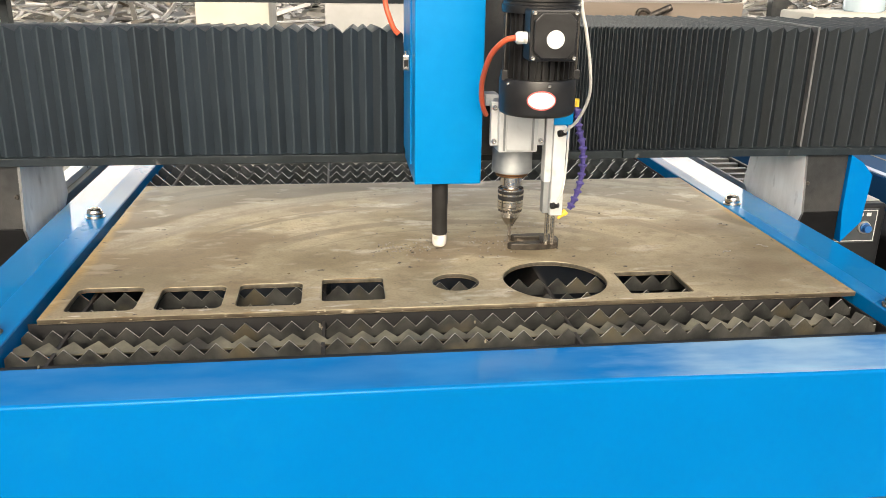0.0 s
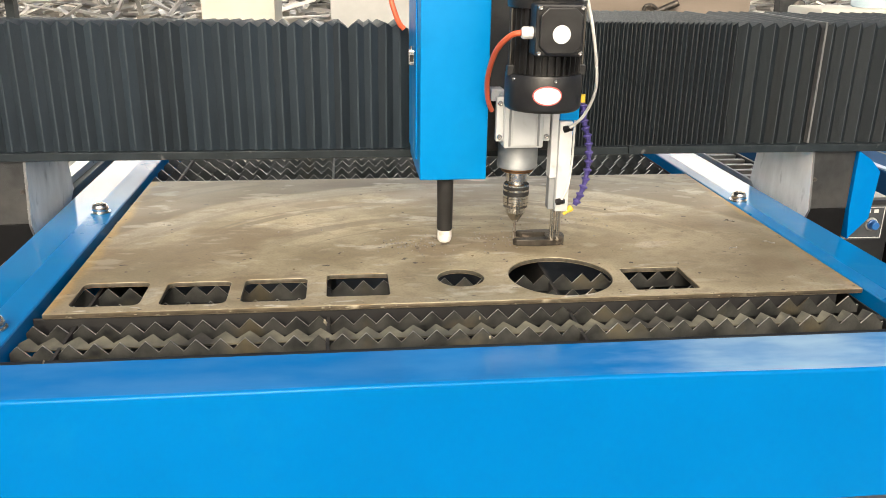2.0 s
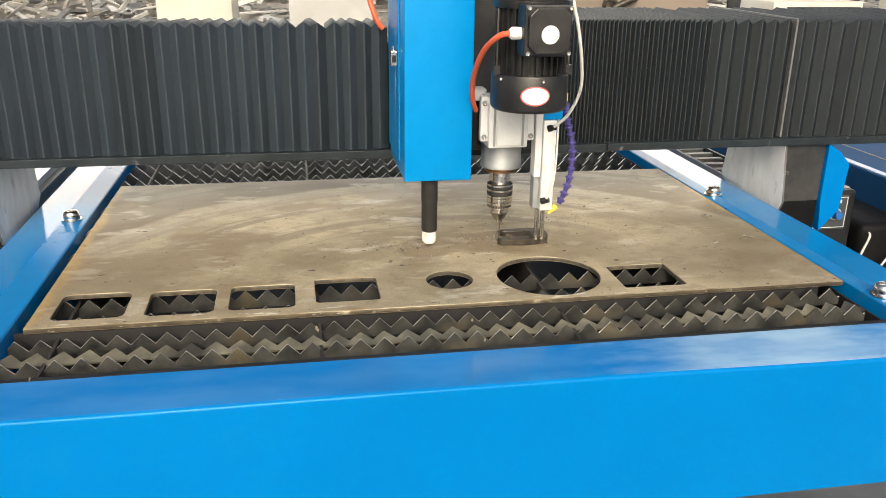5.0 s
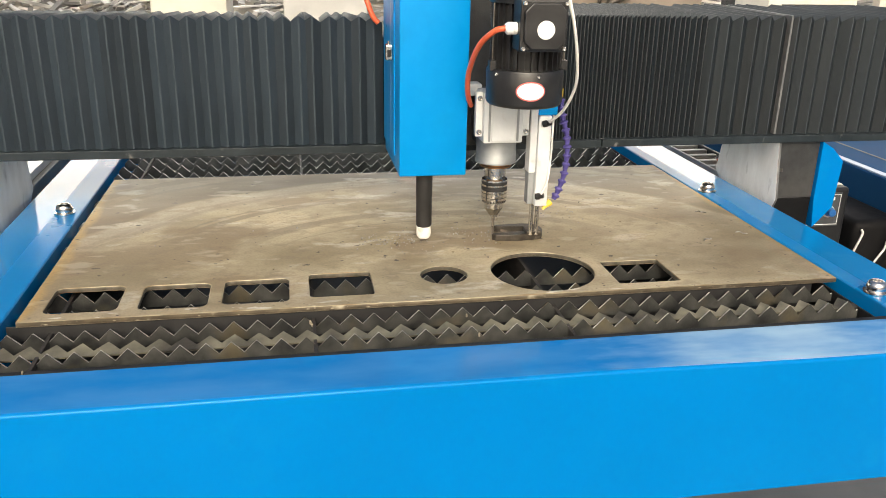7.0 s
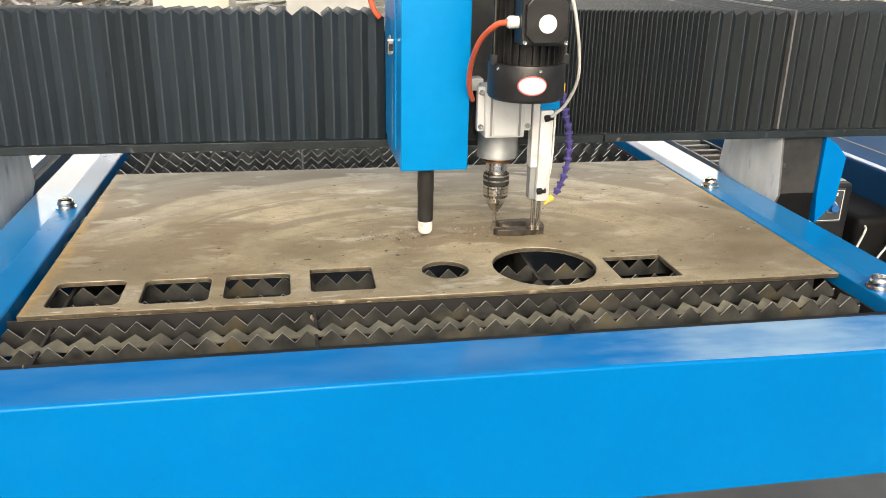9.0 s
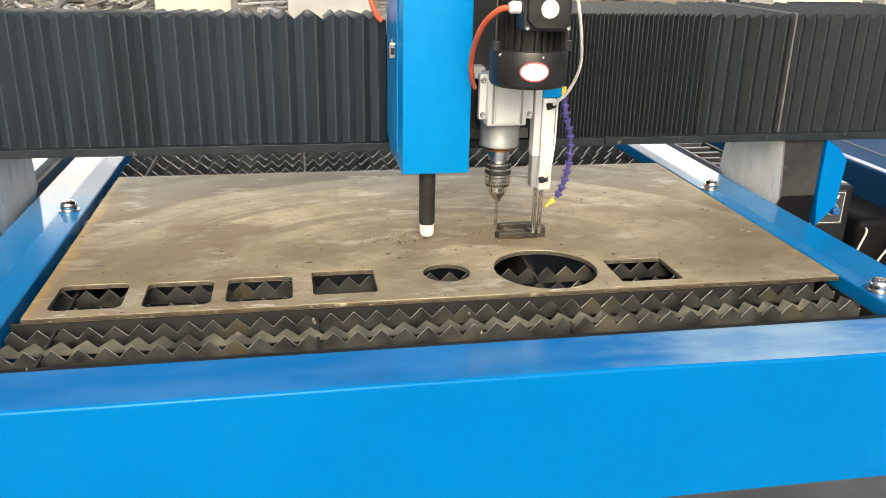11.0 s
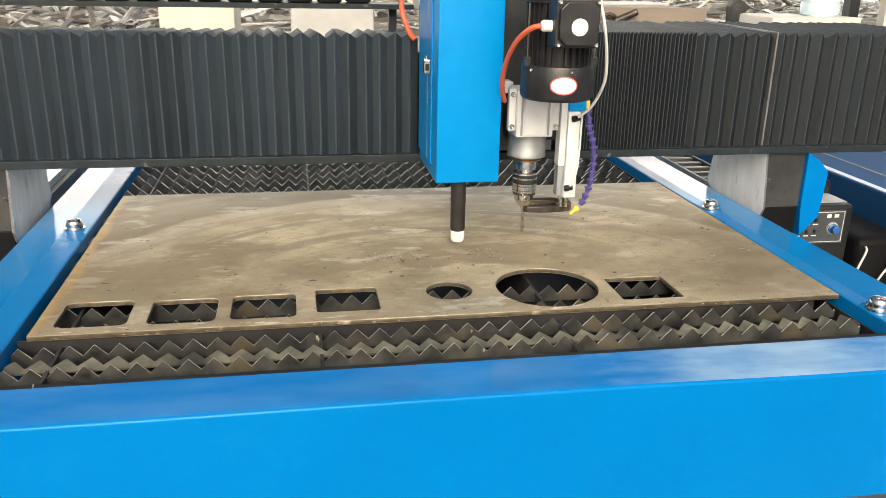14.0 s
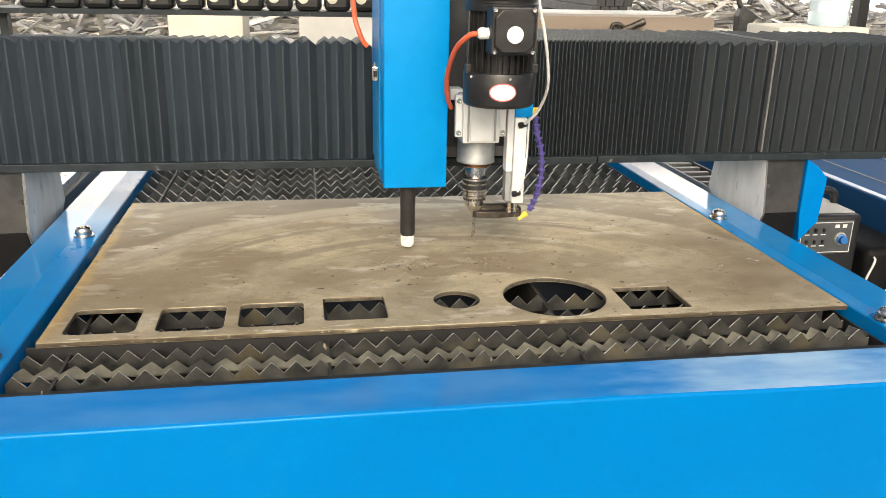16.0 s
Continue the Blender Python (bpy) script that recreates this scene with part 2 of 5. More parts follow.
def plate_material():
    """Mill-scale steel: grey-brown with sweeping darker arcs, pale scuffs and a rusty border."""
    m = bpy.data.materials.new("mill_steel_plate")
    m.use_nodes = True
    t = m.node_tree
    n, l = t.nodes, t.links
    b = n["Principled BSDF"]
    co = n.new("ShaderNodeTexCoord")
    geo = n.new("ShaderNodeSeparateXYZ")
    l.new(co.outputs["Object"], geo.inputs[0])

    def noise_tex(s, detail, stretch=(1, 1, 1), off=(0, 0, 0)):
        mp = n.new("ShaderNodeMapping")
        mp.inputs["Scale"].default_value, mp.inputs["Location"].default_value = stretch, off
        l.new(co.outputs["Object"], mp.inputs[0])
        x = n.new("ShaderNodeTexNoise")
        x.inputs["Scale"].default_value, x.inputs["Detail"].default_value = s, detail
        l.new(mp.outputs[0], x.inputs["Vector"])
        return x.outputs[0]

    def ramp(v, lo, hi):
        r = n.new("ShaderNodeMapRange")
        r.interpolation_type = "SMOOTHSTEP"
        r.inputs[1].default_value, r.inputs[2].default_value = lo, hi
        l.new(v, r.inputs[0])
        return r.outputs[0]

    def mth(op, a, c):
        x = n.new("ShaderNodeMath")
        x.operation = op
        for k, v in ((0, a), (1, c)):
            if isinstance(v, (int, float)):
                x.inputs[k].default_value = v
            else:
                l.new(v, x.inputs[k])
        return x.outputs[0]

    def mix(fac, a, c):
        x = n.new("ShaderNodeMix")
        x.data_type = "RGBA"
        l.new(fac, x.inputs[0])
        for k, v in ((6, a), (7, c)):
            if isinstance(v, tuple):
                x.inputs[k].default_value = (*v, 1)
            else:
                l.new(v, x.inputs[k])
        return x.outputs[2]

    col = mix(ramp(noise_tex(4.0, 8, (1, 1.4, 1)), 0.36, 0.64), (0.272, 0.224, 0.139), (0.515, 0.441, 0.30))
    # a wide wiped arc: pale inside, a dark line along it, grey beyond
    dx = mth("DIVIDE", geo.outputs[0], 0.888)
    dy = mth("DIVIDE", mth("SUBTRACT", geo.outputs[1], 0.10), 0.766)
    rad = mth("SQRT", mth("ADD", mth("MULTIPLY", dx, dx), mth("MULTIPLY", dy, dy)), 0)
    arc = mth("ADD", rad, mth("MULTIPLY", mth("SUBTRACT", noise_tex(3.2, 7), 0.5), 0.085))
    comb = n.new("ShaderNodeCombineXYZ")
    l.new(mth("MULTIPLY", arc, 16.0), comb.inputs[0])
    an = n.new("ShaderNodeTexNoise")
    an.inputs["Scale"].default_value, an.inputs["Detail"].default_value = 1.0, 6
    l.new(comb.outputs[0], an.inputs["Vector"])
    far = ramp(geo.outputs[1], 0.25, 0.45)
    col = mix(mth("MULTIPLY", mth("MULTIPLY", ramp(an.outputs[0], 0.50, 0.56), far), 0.62), col, (0.17, 0.138, 0.095))
    pale = mth("MULTIPLY", ramp(arc, 0.78, 0.90), mth("SUBTRACT", 1.0, ramp(arc, 0.915, 0.935)))
    col = mix(mth("MULTIPLY", mth("MULTIPLY", pale, far), 0.70), col, (0.48, 0.43, 0.34))
    dark = mth("MULTIPLY", ramp(arc, 0.918, 0.942), mth("SUBTRACT", 1.0, ramp(arc, 0.95, 1.20)))
    col = mix(mth("MULTIPLY", mth("MULTIPLY", dark, far), 0.92), col, (0.125, 0.096, 0.064))
    # pale scuffs
    col = mix(mth("MULTIPLY", ramp(noise_tex(7.0, 9, (0.8, 1.6, 1), (3, 1, 0)), 0.59, 0.66), 0.75), col, (0.62, 0.58, 0.49))
    # brown smears
    col = mix(mth("MULTIPLY", ramp(noise_tex(3.0, 7, (1, 1.7, 1), (7, 2, 0)), 0.52, 0.60), 0.8), col, (0.235, 0.178, 0.108))
    # rusty border along the left and front edges
    edge = mth("MINIMUM", mth("ADD", geo.outputs[0], 0.755), mth("ADD", mth("MULTIPLY", geo.outputs[1], 3.0), 0.03))
    edge = mth("MINIMUM", edge, mth("SUBTRACT", 0.762, geo.outputs[0]))
    edge = mth("SUBTRACT", edge, mth("MULTIPLY", mth("SUBTRACT", noise_tex(9.0, 6, (1, 1, 1), (1, 5, 0)), 0.45), 0.045))
    rust = mth("SUBTRACT", 1.0, ramp(edge, 0.004, 0.028))
    col = mix(mth("MULTIPLY", rust, 0.95), col, (0.45, 0.31, 0.13))
    # pale worn bands beside the cut edges of the front row
    band = mth("SUBTRACT", 1.0, ramp(mth("ABSOLUTE", mth("SUBTRACT", geo.outputs[1], mth("MULTIPLY", noise_tex(14.0, 3), 0.02)), 0), 0.008, 0.022))
    col = mix(mth("MULTIPLY", band, 0.5), col, (0.44, 0.38, 0.27))
    # grey handling stain at the back
    st = mth("SUBTRACT", mth("SUBTRACT", geo.outputs[1], 0.50), mth("MULTIPLY", mth("SUBTRACT", noise_tex(2.6, 5, (1, 1, 1), (4, 4, 0)), 0.5), 0.9))
    col = mix(mth("MULTIPLY", ramp(st, 0.0, 0.10), 0.10), col, (0.20, 0.175, 0.14))
    # paler towards one side, darker brown towards the other, with a noisy border
    side = mth("ADD", geo.outputs[0], mth("MULTIPLY", mth("SUBTRACT", noise_tex(2.2, 6, (1, 1, 1), (9, 3, 1)), 0.5), 1.6))
    col = mix(mth("MULTIPLY", ramp(side, 0.12, 0.34), 0.22), col, (0.52, 0.45, 0.32))
    col = mix(mth("MULTIPLY", mth("SUBTRACT", 1.0, ramp(side, -0.50, -0.22)), 0.40), col, (0.22, 0.17, 0.10))
    col = mix(mth("MULTIPLY", rust, 0.65), col, (0.47, 0.315, 0.125))
    # specks
    col = mix(ramp(noise_tex(48.0, 2, (1, 1.3, 1), (2, 2, 2)), 0.70, 0.73), col, (0.07, 0.055, 0.045))
    col = mix(mth("MULTIPLY", ramp(noise_tex(22.0, 9, (1, 1.2, 1), (6, 1, 3)), 0.52, 0.66), 0.36), col, (0.19, 0.148, 0.10))
    col = mix(mth("MULTIPLY", ramp(noise_tex(16.0, 9, (0.9, 1.4, 1), (1, 8, 3)), 0.60, 0.70), 0.35), col, (0.56, 0.51, 0.42))
    col = mix(mth("MULTIPLY", ramp(noise_tex(190.0, 4), 0.42, 0.68), 0.24), col, (0.15, 0.12, 0.09))
    # sharp-edged dried puddles, pale inside a darker ring
    pud = noise_tex(11.0, 7, (0.7, 1.7, 1), (11, 4, 2))
    ring = mth("MULTIPLY", ramp(pud, 0.585, 0.60), mth("SUBTRACT", 1.0, ramp(pud, 0.605, 0.63)))
    col = mix(mth("MULTIPLY", ring, 0.22), col, (0.17, 0.13, 0.085))
    col = mix(mth("MULTIPLY", ramp(pud, 0.61, 0.68), 0.30), col, (0.58, 0.53, 0.43))
    # an oily brown-grey patch at one front corner and a dark round stain at a back one
    for cx, cy, r0, r1, k in ((0.66, 0.20, 0.04, 0.26, 0.50), (-0.712, 0.80, 0.010, 0.028, 0.75), (0.66, 0.41, 0.015, 0.10, 0.45)):
        ex, ey = mth("MULTIPLY", mth("SUBTRACT", geo.outputs[0], cx), 0.75), mth("SUBTRACT", geo.outputs[1], cy)
        dd = mth("SQRT", mth("ADD", mth("MULTIPLY", ex, ex), mth("MULTIPLY", ey, ey)), 0)
        dd = mth("ADD", dd, mth("MULTIPLY", mth("SUBTRACT", noise_tex(7.0, 8, (1, 1.6, 1), (cx, 6, 1)), 0.5), 3.0 * r0))
        col = mix(mth("MULTIPLY", mth("SUBTRACT", 1.0, ramp(dd, r0, r1)), k), col, (0.165, 0.13, 0.09))
    # chalky residue rubbed along the front edge
    chalk = mth("MULTIPLY", ramp(noise_tex(26.0, 7, (0.6, 2.2, 1), (2, 9, 4)), 0.60, 0.64), mth("SUBTRACT", 1.0, ramp(geo.outputs[1], 0.012, 0.026)))
    col = mix(mth("MULTIPLY", chalk, 0.75), col, (0.66, 0.63, 0.55))
    # scratches
    col = mix(mth("MULTIPLY", ramp(noise_tex(9.0, 10, (0.35, 9, 1), (5, 3, 0)), 0.68, 0.71), 0.35), col, (0.50, 0.46, 0.39))
    l.new(col, b.inputs["Base Color"])
    rr = n.new("ShaderNodeMapRange")
    rr.inputs[3].default_value, rr.inputs[4].default_value = 0.34, 0.66
    l.new(noise_tex(6.0, 8, (1, 2, 1)), rr.inputs[0])
    l.new(rr.outputs[0], b.inputs["Roughness"])
    b.inputs["Metallic"].default_value = 0.25
    bp = n.new("ShaderNodeBump")
    bp.inputs["Strength"].default_value, bp.inputs["Distance"].default_value = 0.25, 0.001
    l.new(noise_tex(120.0, 5), bp.inputs["Height"])
    l.new(bp.outputs[0], b.inputs["Normal"])
    return m


PLATE = plate_material()
HAZE = bpy.data.materials.new("bright_haze")
HAZE.use_nodes = True
hz = HAZE.node_tree.nodes["Principled BSDF"]
hz.inputs["Base Color"].default_value = (0.8, 0.8, 0.8, 1)
hz.inputs["Roughness"].default_value = 1.0
hz.inputs["Emission Color"].default_value = (1.0, 0.99, 0.96, 1)
hz.inputs["Emission Strength"].default_value = 1.45

# ---- mesh helpers ----
ORIGIN = {}


def thing(name, at, label, category, group="", kind=""):
    ob = new(name)
    ob.empty_display_size = 0.05
    ob.location = at
    ORIGIN[ob.name] = Vector(at)
    return tagged(ob, label, category, group, kind)


def part(name, bm, mat, parent=None, label="", smooth=False, at=None):
    """Links a bmesh in world coordinates as one mesh, under a thing or part, with its origin at `at` (or its parent's origin)."""
    base = ORIGIN[parent.name] if parent else Vector((0, 0, 0))
    origin = Vector(at) if at is not None else base
    bmesh.ops.recalc_face_normals(bm, faces=bm.faces)
    me = bpy.data.meshes.new(name)
    bm.to_mesh(me)
    bm.free()
    me.transform(Matrix.Translation(-origin))
    me.materials.append(mat)
    if smooth:
        for p in me.polygons:
            p.use_smooth = True
        me.set_sharp_from_angle(angle=radians(38))
    ob = new(name, me)
    if parent:
        ob.parent = parent
    ob.location = origin - base
    ORIGIN[ob.name] = origin
    if label:
        ob["label"] = label
    return ob


def box(x0, x1, y0, y1, z0, z1, bevel=0.0, seg=2, bm=None):
    b = bmesh.new()
    bmesh.ops.create_cube(b, size=1.0, matrix=Matrix.Translation(((x0 + x1) / 2, (y0 + y1) / 2, (z0 + z1) / 2))
                          @ Matrix.Diagonal((x1 - x0, y1 - y0, z1 - z0, 1)))
    if bevel:
        bmesh.ops.bevel(b, geom=b.edges[:], offset=bevel, segments=seg, profile=0.5, affect="EDGES")
    return join(bm, b)


def join(bm, b):
    if bm is None:
        return b
    me = bpy.data.meshes.new("tmp")
    b.to_mesh(me)
    b.free()
    bm.from_mesh(me)
    bpy.data.meshes.remove(me)
    return bm


def lathe(centre, profile, seg=32, axis="Z", bm=None):
    """Turns (radius, height) pairs round an axis through centre; closed at both ends."""
    b = bmesh.new()
    rings = []
    for r, h in profile:
        rings.append([b.verts.new((r * math.cos(a), r * math.sin(a), h)) for a in (2 * math.pi * k / seg for k in range(seg))])
    for r0, r1 in zip(rings, rings[1:]):
        for k in range(seg):
            b.faces.new((r0[k], r0[(k + 1) % seg], r1[(k + 1) % seg], r1[k]))
    b.faces.new(rings[0][::-1])
    b.faces.new(rings[-1])
    turn = {"Z": Matrix(), "Y": pose(0, 0, 0, 90), "X": pose(0, 0, 0, 0, 90)}[axis] if isinstance(axis, str) else axis
    bmesh.ops.transform(b, matrix=Matrix.Translation(centre) @ turn, verts=b.verts[:])
    return join(bm, b)


def prism(points, axis, a, c, bevel=0.0, bm=None):
    """A polygon given in the two other axes, pushed along the named axis from a to c."""
    b = bmesh.new()

    def at(p, d):
        return {"X": (d, p[0], p[1]), "Y": (p[0], d, p[1]), "Z": (p[0], p[1], d)}[axis]

    v0 = [b.verts.new(at(p, a)) for p in points]
    v1 = [b.verts.new(at(p, c)) for p in points]
    b.faces.new(v0)
    b.faces.new(v1[::-1])
    for k in range(len(points)):
        b.faces.new((v0[k], v1[k], v1[(k + 1) % len(points)], v0[(k + 1) % len(points)]))
    if bevel:
        bmesh.ops.bevel(b, geom=b.edges[:], offset=bevel, segments=2, profile=0.5, affect="EDGES")
    return join(bm, b)


def spline(points, n):
    """Catmull-Rom points through the given ones."""
    pts = [Vector(p) for p in points]
    pts = [2 * pts[0] - pts[1], *pts, 2 * pts[-1] - pts[-2]]
    out = []
    for i in range(1, len(pts) - 2):
        p0, p1, p2, p3 = pts[i - 1:i + 3]
        for k in range(n):
            u = k / n
            out.append(0.5 * (2 * p1 + (p2 - p0) * u + (2 * p0 - 5 * p1 + 4 * p2 - p3) * u * u + (3 * p1 - p0 - 3 * p2 + p3) * u ** 3))
    return out + [pts[-2]]


def tube(points, radius, seg=10, n=6, bm=None):
    """A round tube along a smooth line; radius may be a function of 0..1."""
    path = spline(points, n)
    b = bmesh.new()
    rings = []
    for i, p in enumerate(path):
        d = (path[min(i + 1, len(path) - 1)] - path[max(i - 1, 0)]).normalized()
        side = d.cross(Vector((0.3, 1, 0.2))).normalized()
        up = side.cross(d)
        r = radius(i / (len(path) - 1)) if callable(radius) else radius
        rings.append([b.verts.new(p + r * (math.cos(a) * side + math.sin(a) * up)) for a in (2 * math.pi * k / seg for k in range(seg))])
    for r0, r1 in zip(rings, rings[1:]):
        for k in range(seg):
            b.faces.new((r0[k], r0[(k + 1) % seg], r1[(k + 1) % seg], r1[k]))
    b.faces.new(rings[0][::-1])
    b.faces.new(rings[-1])
    return join(bm, b)


def bolt_head(at, r, h, axis="Z", bm=None):
    """A socket screw's head with a dished middle."""
    return lathe(at, [(r, 0), (r, h * 0.75), (r * 0.85, h), (r * 0.5, h), (r * 0.45, h * 0.5)], 16, axis, bm)


FRONT = pose(0, 0, 0, 90)  # turns a lathe so that its top looks towards -y

# ---- setting ----
GROUND_Z = 0.0
floor = part("ground", box(-120, 120, -120, 120, -0.2, GROUND_Z), CONCRETE)
tagged(floor, "pale grey concrete workshop floor", "floor", kind="structure")
far = part("backdrop", box(-40, 40, 30.0, 30.2, 0.0, 16.0), HAZE)
tagged(far, "bright hazy daylight beyond the yard", "backdrop", kind="structure")

# ---- cutting table ----
XL0, XL1 = -0.912, -0.775   # left beam, outer and inner edge
XR0, XR1 = 0.757, 0.888     # right beam, inner and outer edge
YF0, YF1 = -0.301, -0.186   # front beam, outer and inner edge
YB, TOP = 2.3, 0.80
TIP = TOP - 0.0105          # slat tips, on which the plate lies


def blue_with_sheen():
    """The blue paint with a whitish sheen coloured along its top in place of a reflection."""
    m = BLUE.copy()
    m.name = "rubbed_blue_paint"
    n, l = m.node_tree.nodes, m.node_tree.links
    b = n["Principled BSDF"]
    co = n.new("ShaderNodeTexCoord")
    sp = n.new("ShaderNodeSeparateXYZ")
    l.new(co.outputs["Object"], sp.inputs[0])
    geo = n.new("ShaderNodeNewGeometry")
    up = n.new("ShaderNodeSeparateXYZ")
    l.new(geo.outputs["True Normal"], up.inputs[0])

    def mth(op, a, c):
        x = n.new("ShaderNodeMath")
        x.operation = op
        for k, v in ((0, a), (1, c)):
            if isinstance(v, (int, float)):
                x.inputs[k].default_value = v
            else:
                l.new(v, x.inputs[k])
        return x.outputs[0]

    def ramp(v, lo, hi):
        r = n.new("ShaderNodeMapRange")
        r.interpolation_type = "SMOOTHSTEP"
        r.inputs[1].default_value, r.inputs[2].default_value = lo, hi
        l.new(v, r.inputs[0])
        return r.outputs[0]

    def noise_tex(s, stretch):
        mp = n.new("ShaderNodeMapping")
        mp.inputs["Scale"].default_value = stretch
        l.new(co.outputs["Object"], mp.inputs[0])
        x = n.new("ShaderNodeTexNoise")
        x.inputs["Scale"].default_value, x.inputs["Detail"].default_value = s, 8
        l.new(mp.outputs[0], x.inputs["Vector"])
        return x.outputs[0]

    # painted reflection: a pale stretch with scuffed edges, on upward faces only
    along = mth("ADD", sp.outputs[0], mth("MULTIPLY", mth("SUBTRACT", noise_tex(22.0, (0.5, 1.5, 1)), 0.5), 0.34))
    sheen = mth("MULTIPLY", ramp(along, 0.10, 0.50), mth("SUBTRACT", 1.0, mth("MULTIPLY", ramp(along, 0.52, 0.80), 0.8)))
    sheen = mth("MULTIPLY", sheen, ramp(up.outputs[2], 0.90, 0.97))
    sheen = mth("MULTIPLY", sheen, ramp(noise_tex(17.0, (0.45, 1.3, 1)), -0.25, 0.80))
    # faint pale tint over the whole top, light from above put into the colour
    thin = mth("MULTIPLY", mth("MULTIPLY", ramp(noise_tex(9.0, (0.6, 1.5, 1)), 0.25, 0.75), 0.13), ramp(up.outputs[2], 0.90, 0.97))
    sheen = mth("MAXIMUM", sheen, thin)
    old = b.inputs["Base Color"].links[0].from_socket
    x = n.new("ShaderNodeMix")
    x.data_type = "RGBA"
    l.new(mth("MULTIPLY", sheen, 0.80), x.inputs[0])
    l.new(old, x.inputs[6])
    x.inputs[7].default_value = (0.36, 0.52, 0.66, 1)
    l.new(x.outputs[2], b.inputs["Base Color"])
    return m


def sagging_beam():
    """The front beam: a folded sheet whose front lip dips a few millimetres towards one end."""
    b = bmesh.new()
    rings = []
    for k in range(51):
        x = -1.25 + 0.05 * k
        u = min(max((x - 0.12) / 0.45, 0.0), 1.0)
        dip = 0.0062 * u * u * (3 - 2 * u) + 0.0004 * math.sin(9 * x)
        sec = [(YF1, 0.555), (YF1, TOP - 0.003), (YF1 - 0.003, TOP)]
        for j in range(1, 9):
            v = j / 8
            sec.append((YF1 - 0.003 + (YF0 + 0.007 - YF1 + 0.003) * v, TOP - dip * v ** 1.5))
        zt = TOP - dip - 0.007
        sec += [(YF0 + 0.007 - 0.007 * math.sin(radians(a)), zt + 0.007 * math.cos(radians(a))) for a in (18, 36, 54, 72, 90)]
        sec.append((YF0, 0.555))
        rings.append([b.verts.new((x, y, z)) for y, z in sec])
    n = len(rings[0])
    for p, q in zip(rings, rings[1:]):
        for j in range(n):
            b.faces.new((p[j], q[j], q[(j + 1) % n], p[(j + 1) % n]))
    b.faces.new(rings[0])
    b.faces.new(rings[-1][::-1])
    bmesh.ops.recalc_face_normals(b, faces=b.faces)
    return b


def creased_beam(xa, xs, xb):
    """A side beam of folded sheet: its top falls by a degree or so from a crease at xs towards each edge (xa < xb)."""
    b = bmesh.new()
    r, rings = 0.0035, []
    tilt = 0.020
    for k in range(26):
        y = YF1 + 0.003 + (YB - YF1 - 0.003) * k / 25
        za, zb = TOP - tilt * (xs - xa), TOP - tilt * (xb - xs)
        wave = 0.00022 * math.sin(7.3 * y + xs)
        sec = [(xa, 0.56), (xa, za - r), (xa + 0.3 * r, za - 0.3 * r), (xa + r, za), (xs - 0.003, TOP - 0.00005 + wave), (xs, TOP + wave),
               (xs + 0.003, TOP - 0.00005 + wave), (xb - r, zb), (xb - 0.3 * r, zb - 0.3 * r), (xb, zb - r), (xb, 0.56)]
        rings.append([b.verts.new((x, y, z)) for x, z in sec])
    n = len(rings[0])
    for p, q in zip(rings, rings[1:]):
        for j in range(n):
            b.faces.new((p[j], q[j], q[(j + 1) % n], p[(j + 1) % n]))
    b.faces.new(rings[0])
    b.faces.new(rings[-1][::-1])
    mid = 0.5 * (XL1 + XR0)
    for f in b.faces:
        c = f.calc_center_median()
        f.material_index = 1 if abs(c.x - mid) < abs(xs - mid) and c.z > 0.79 else 0
    return b


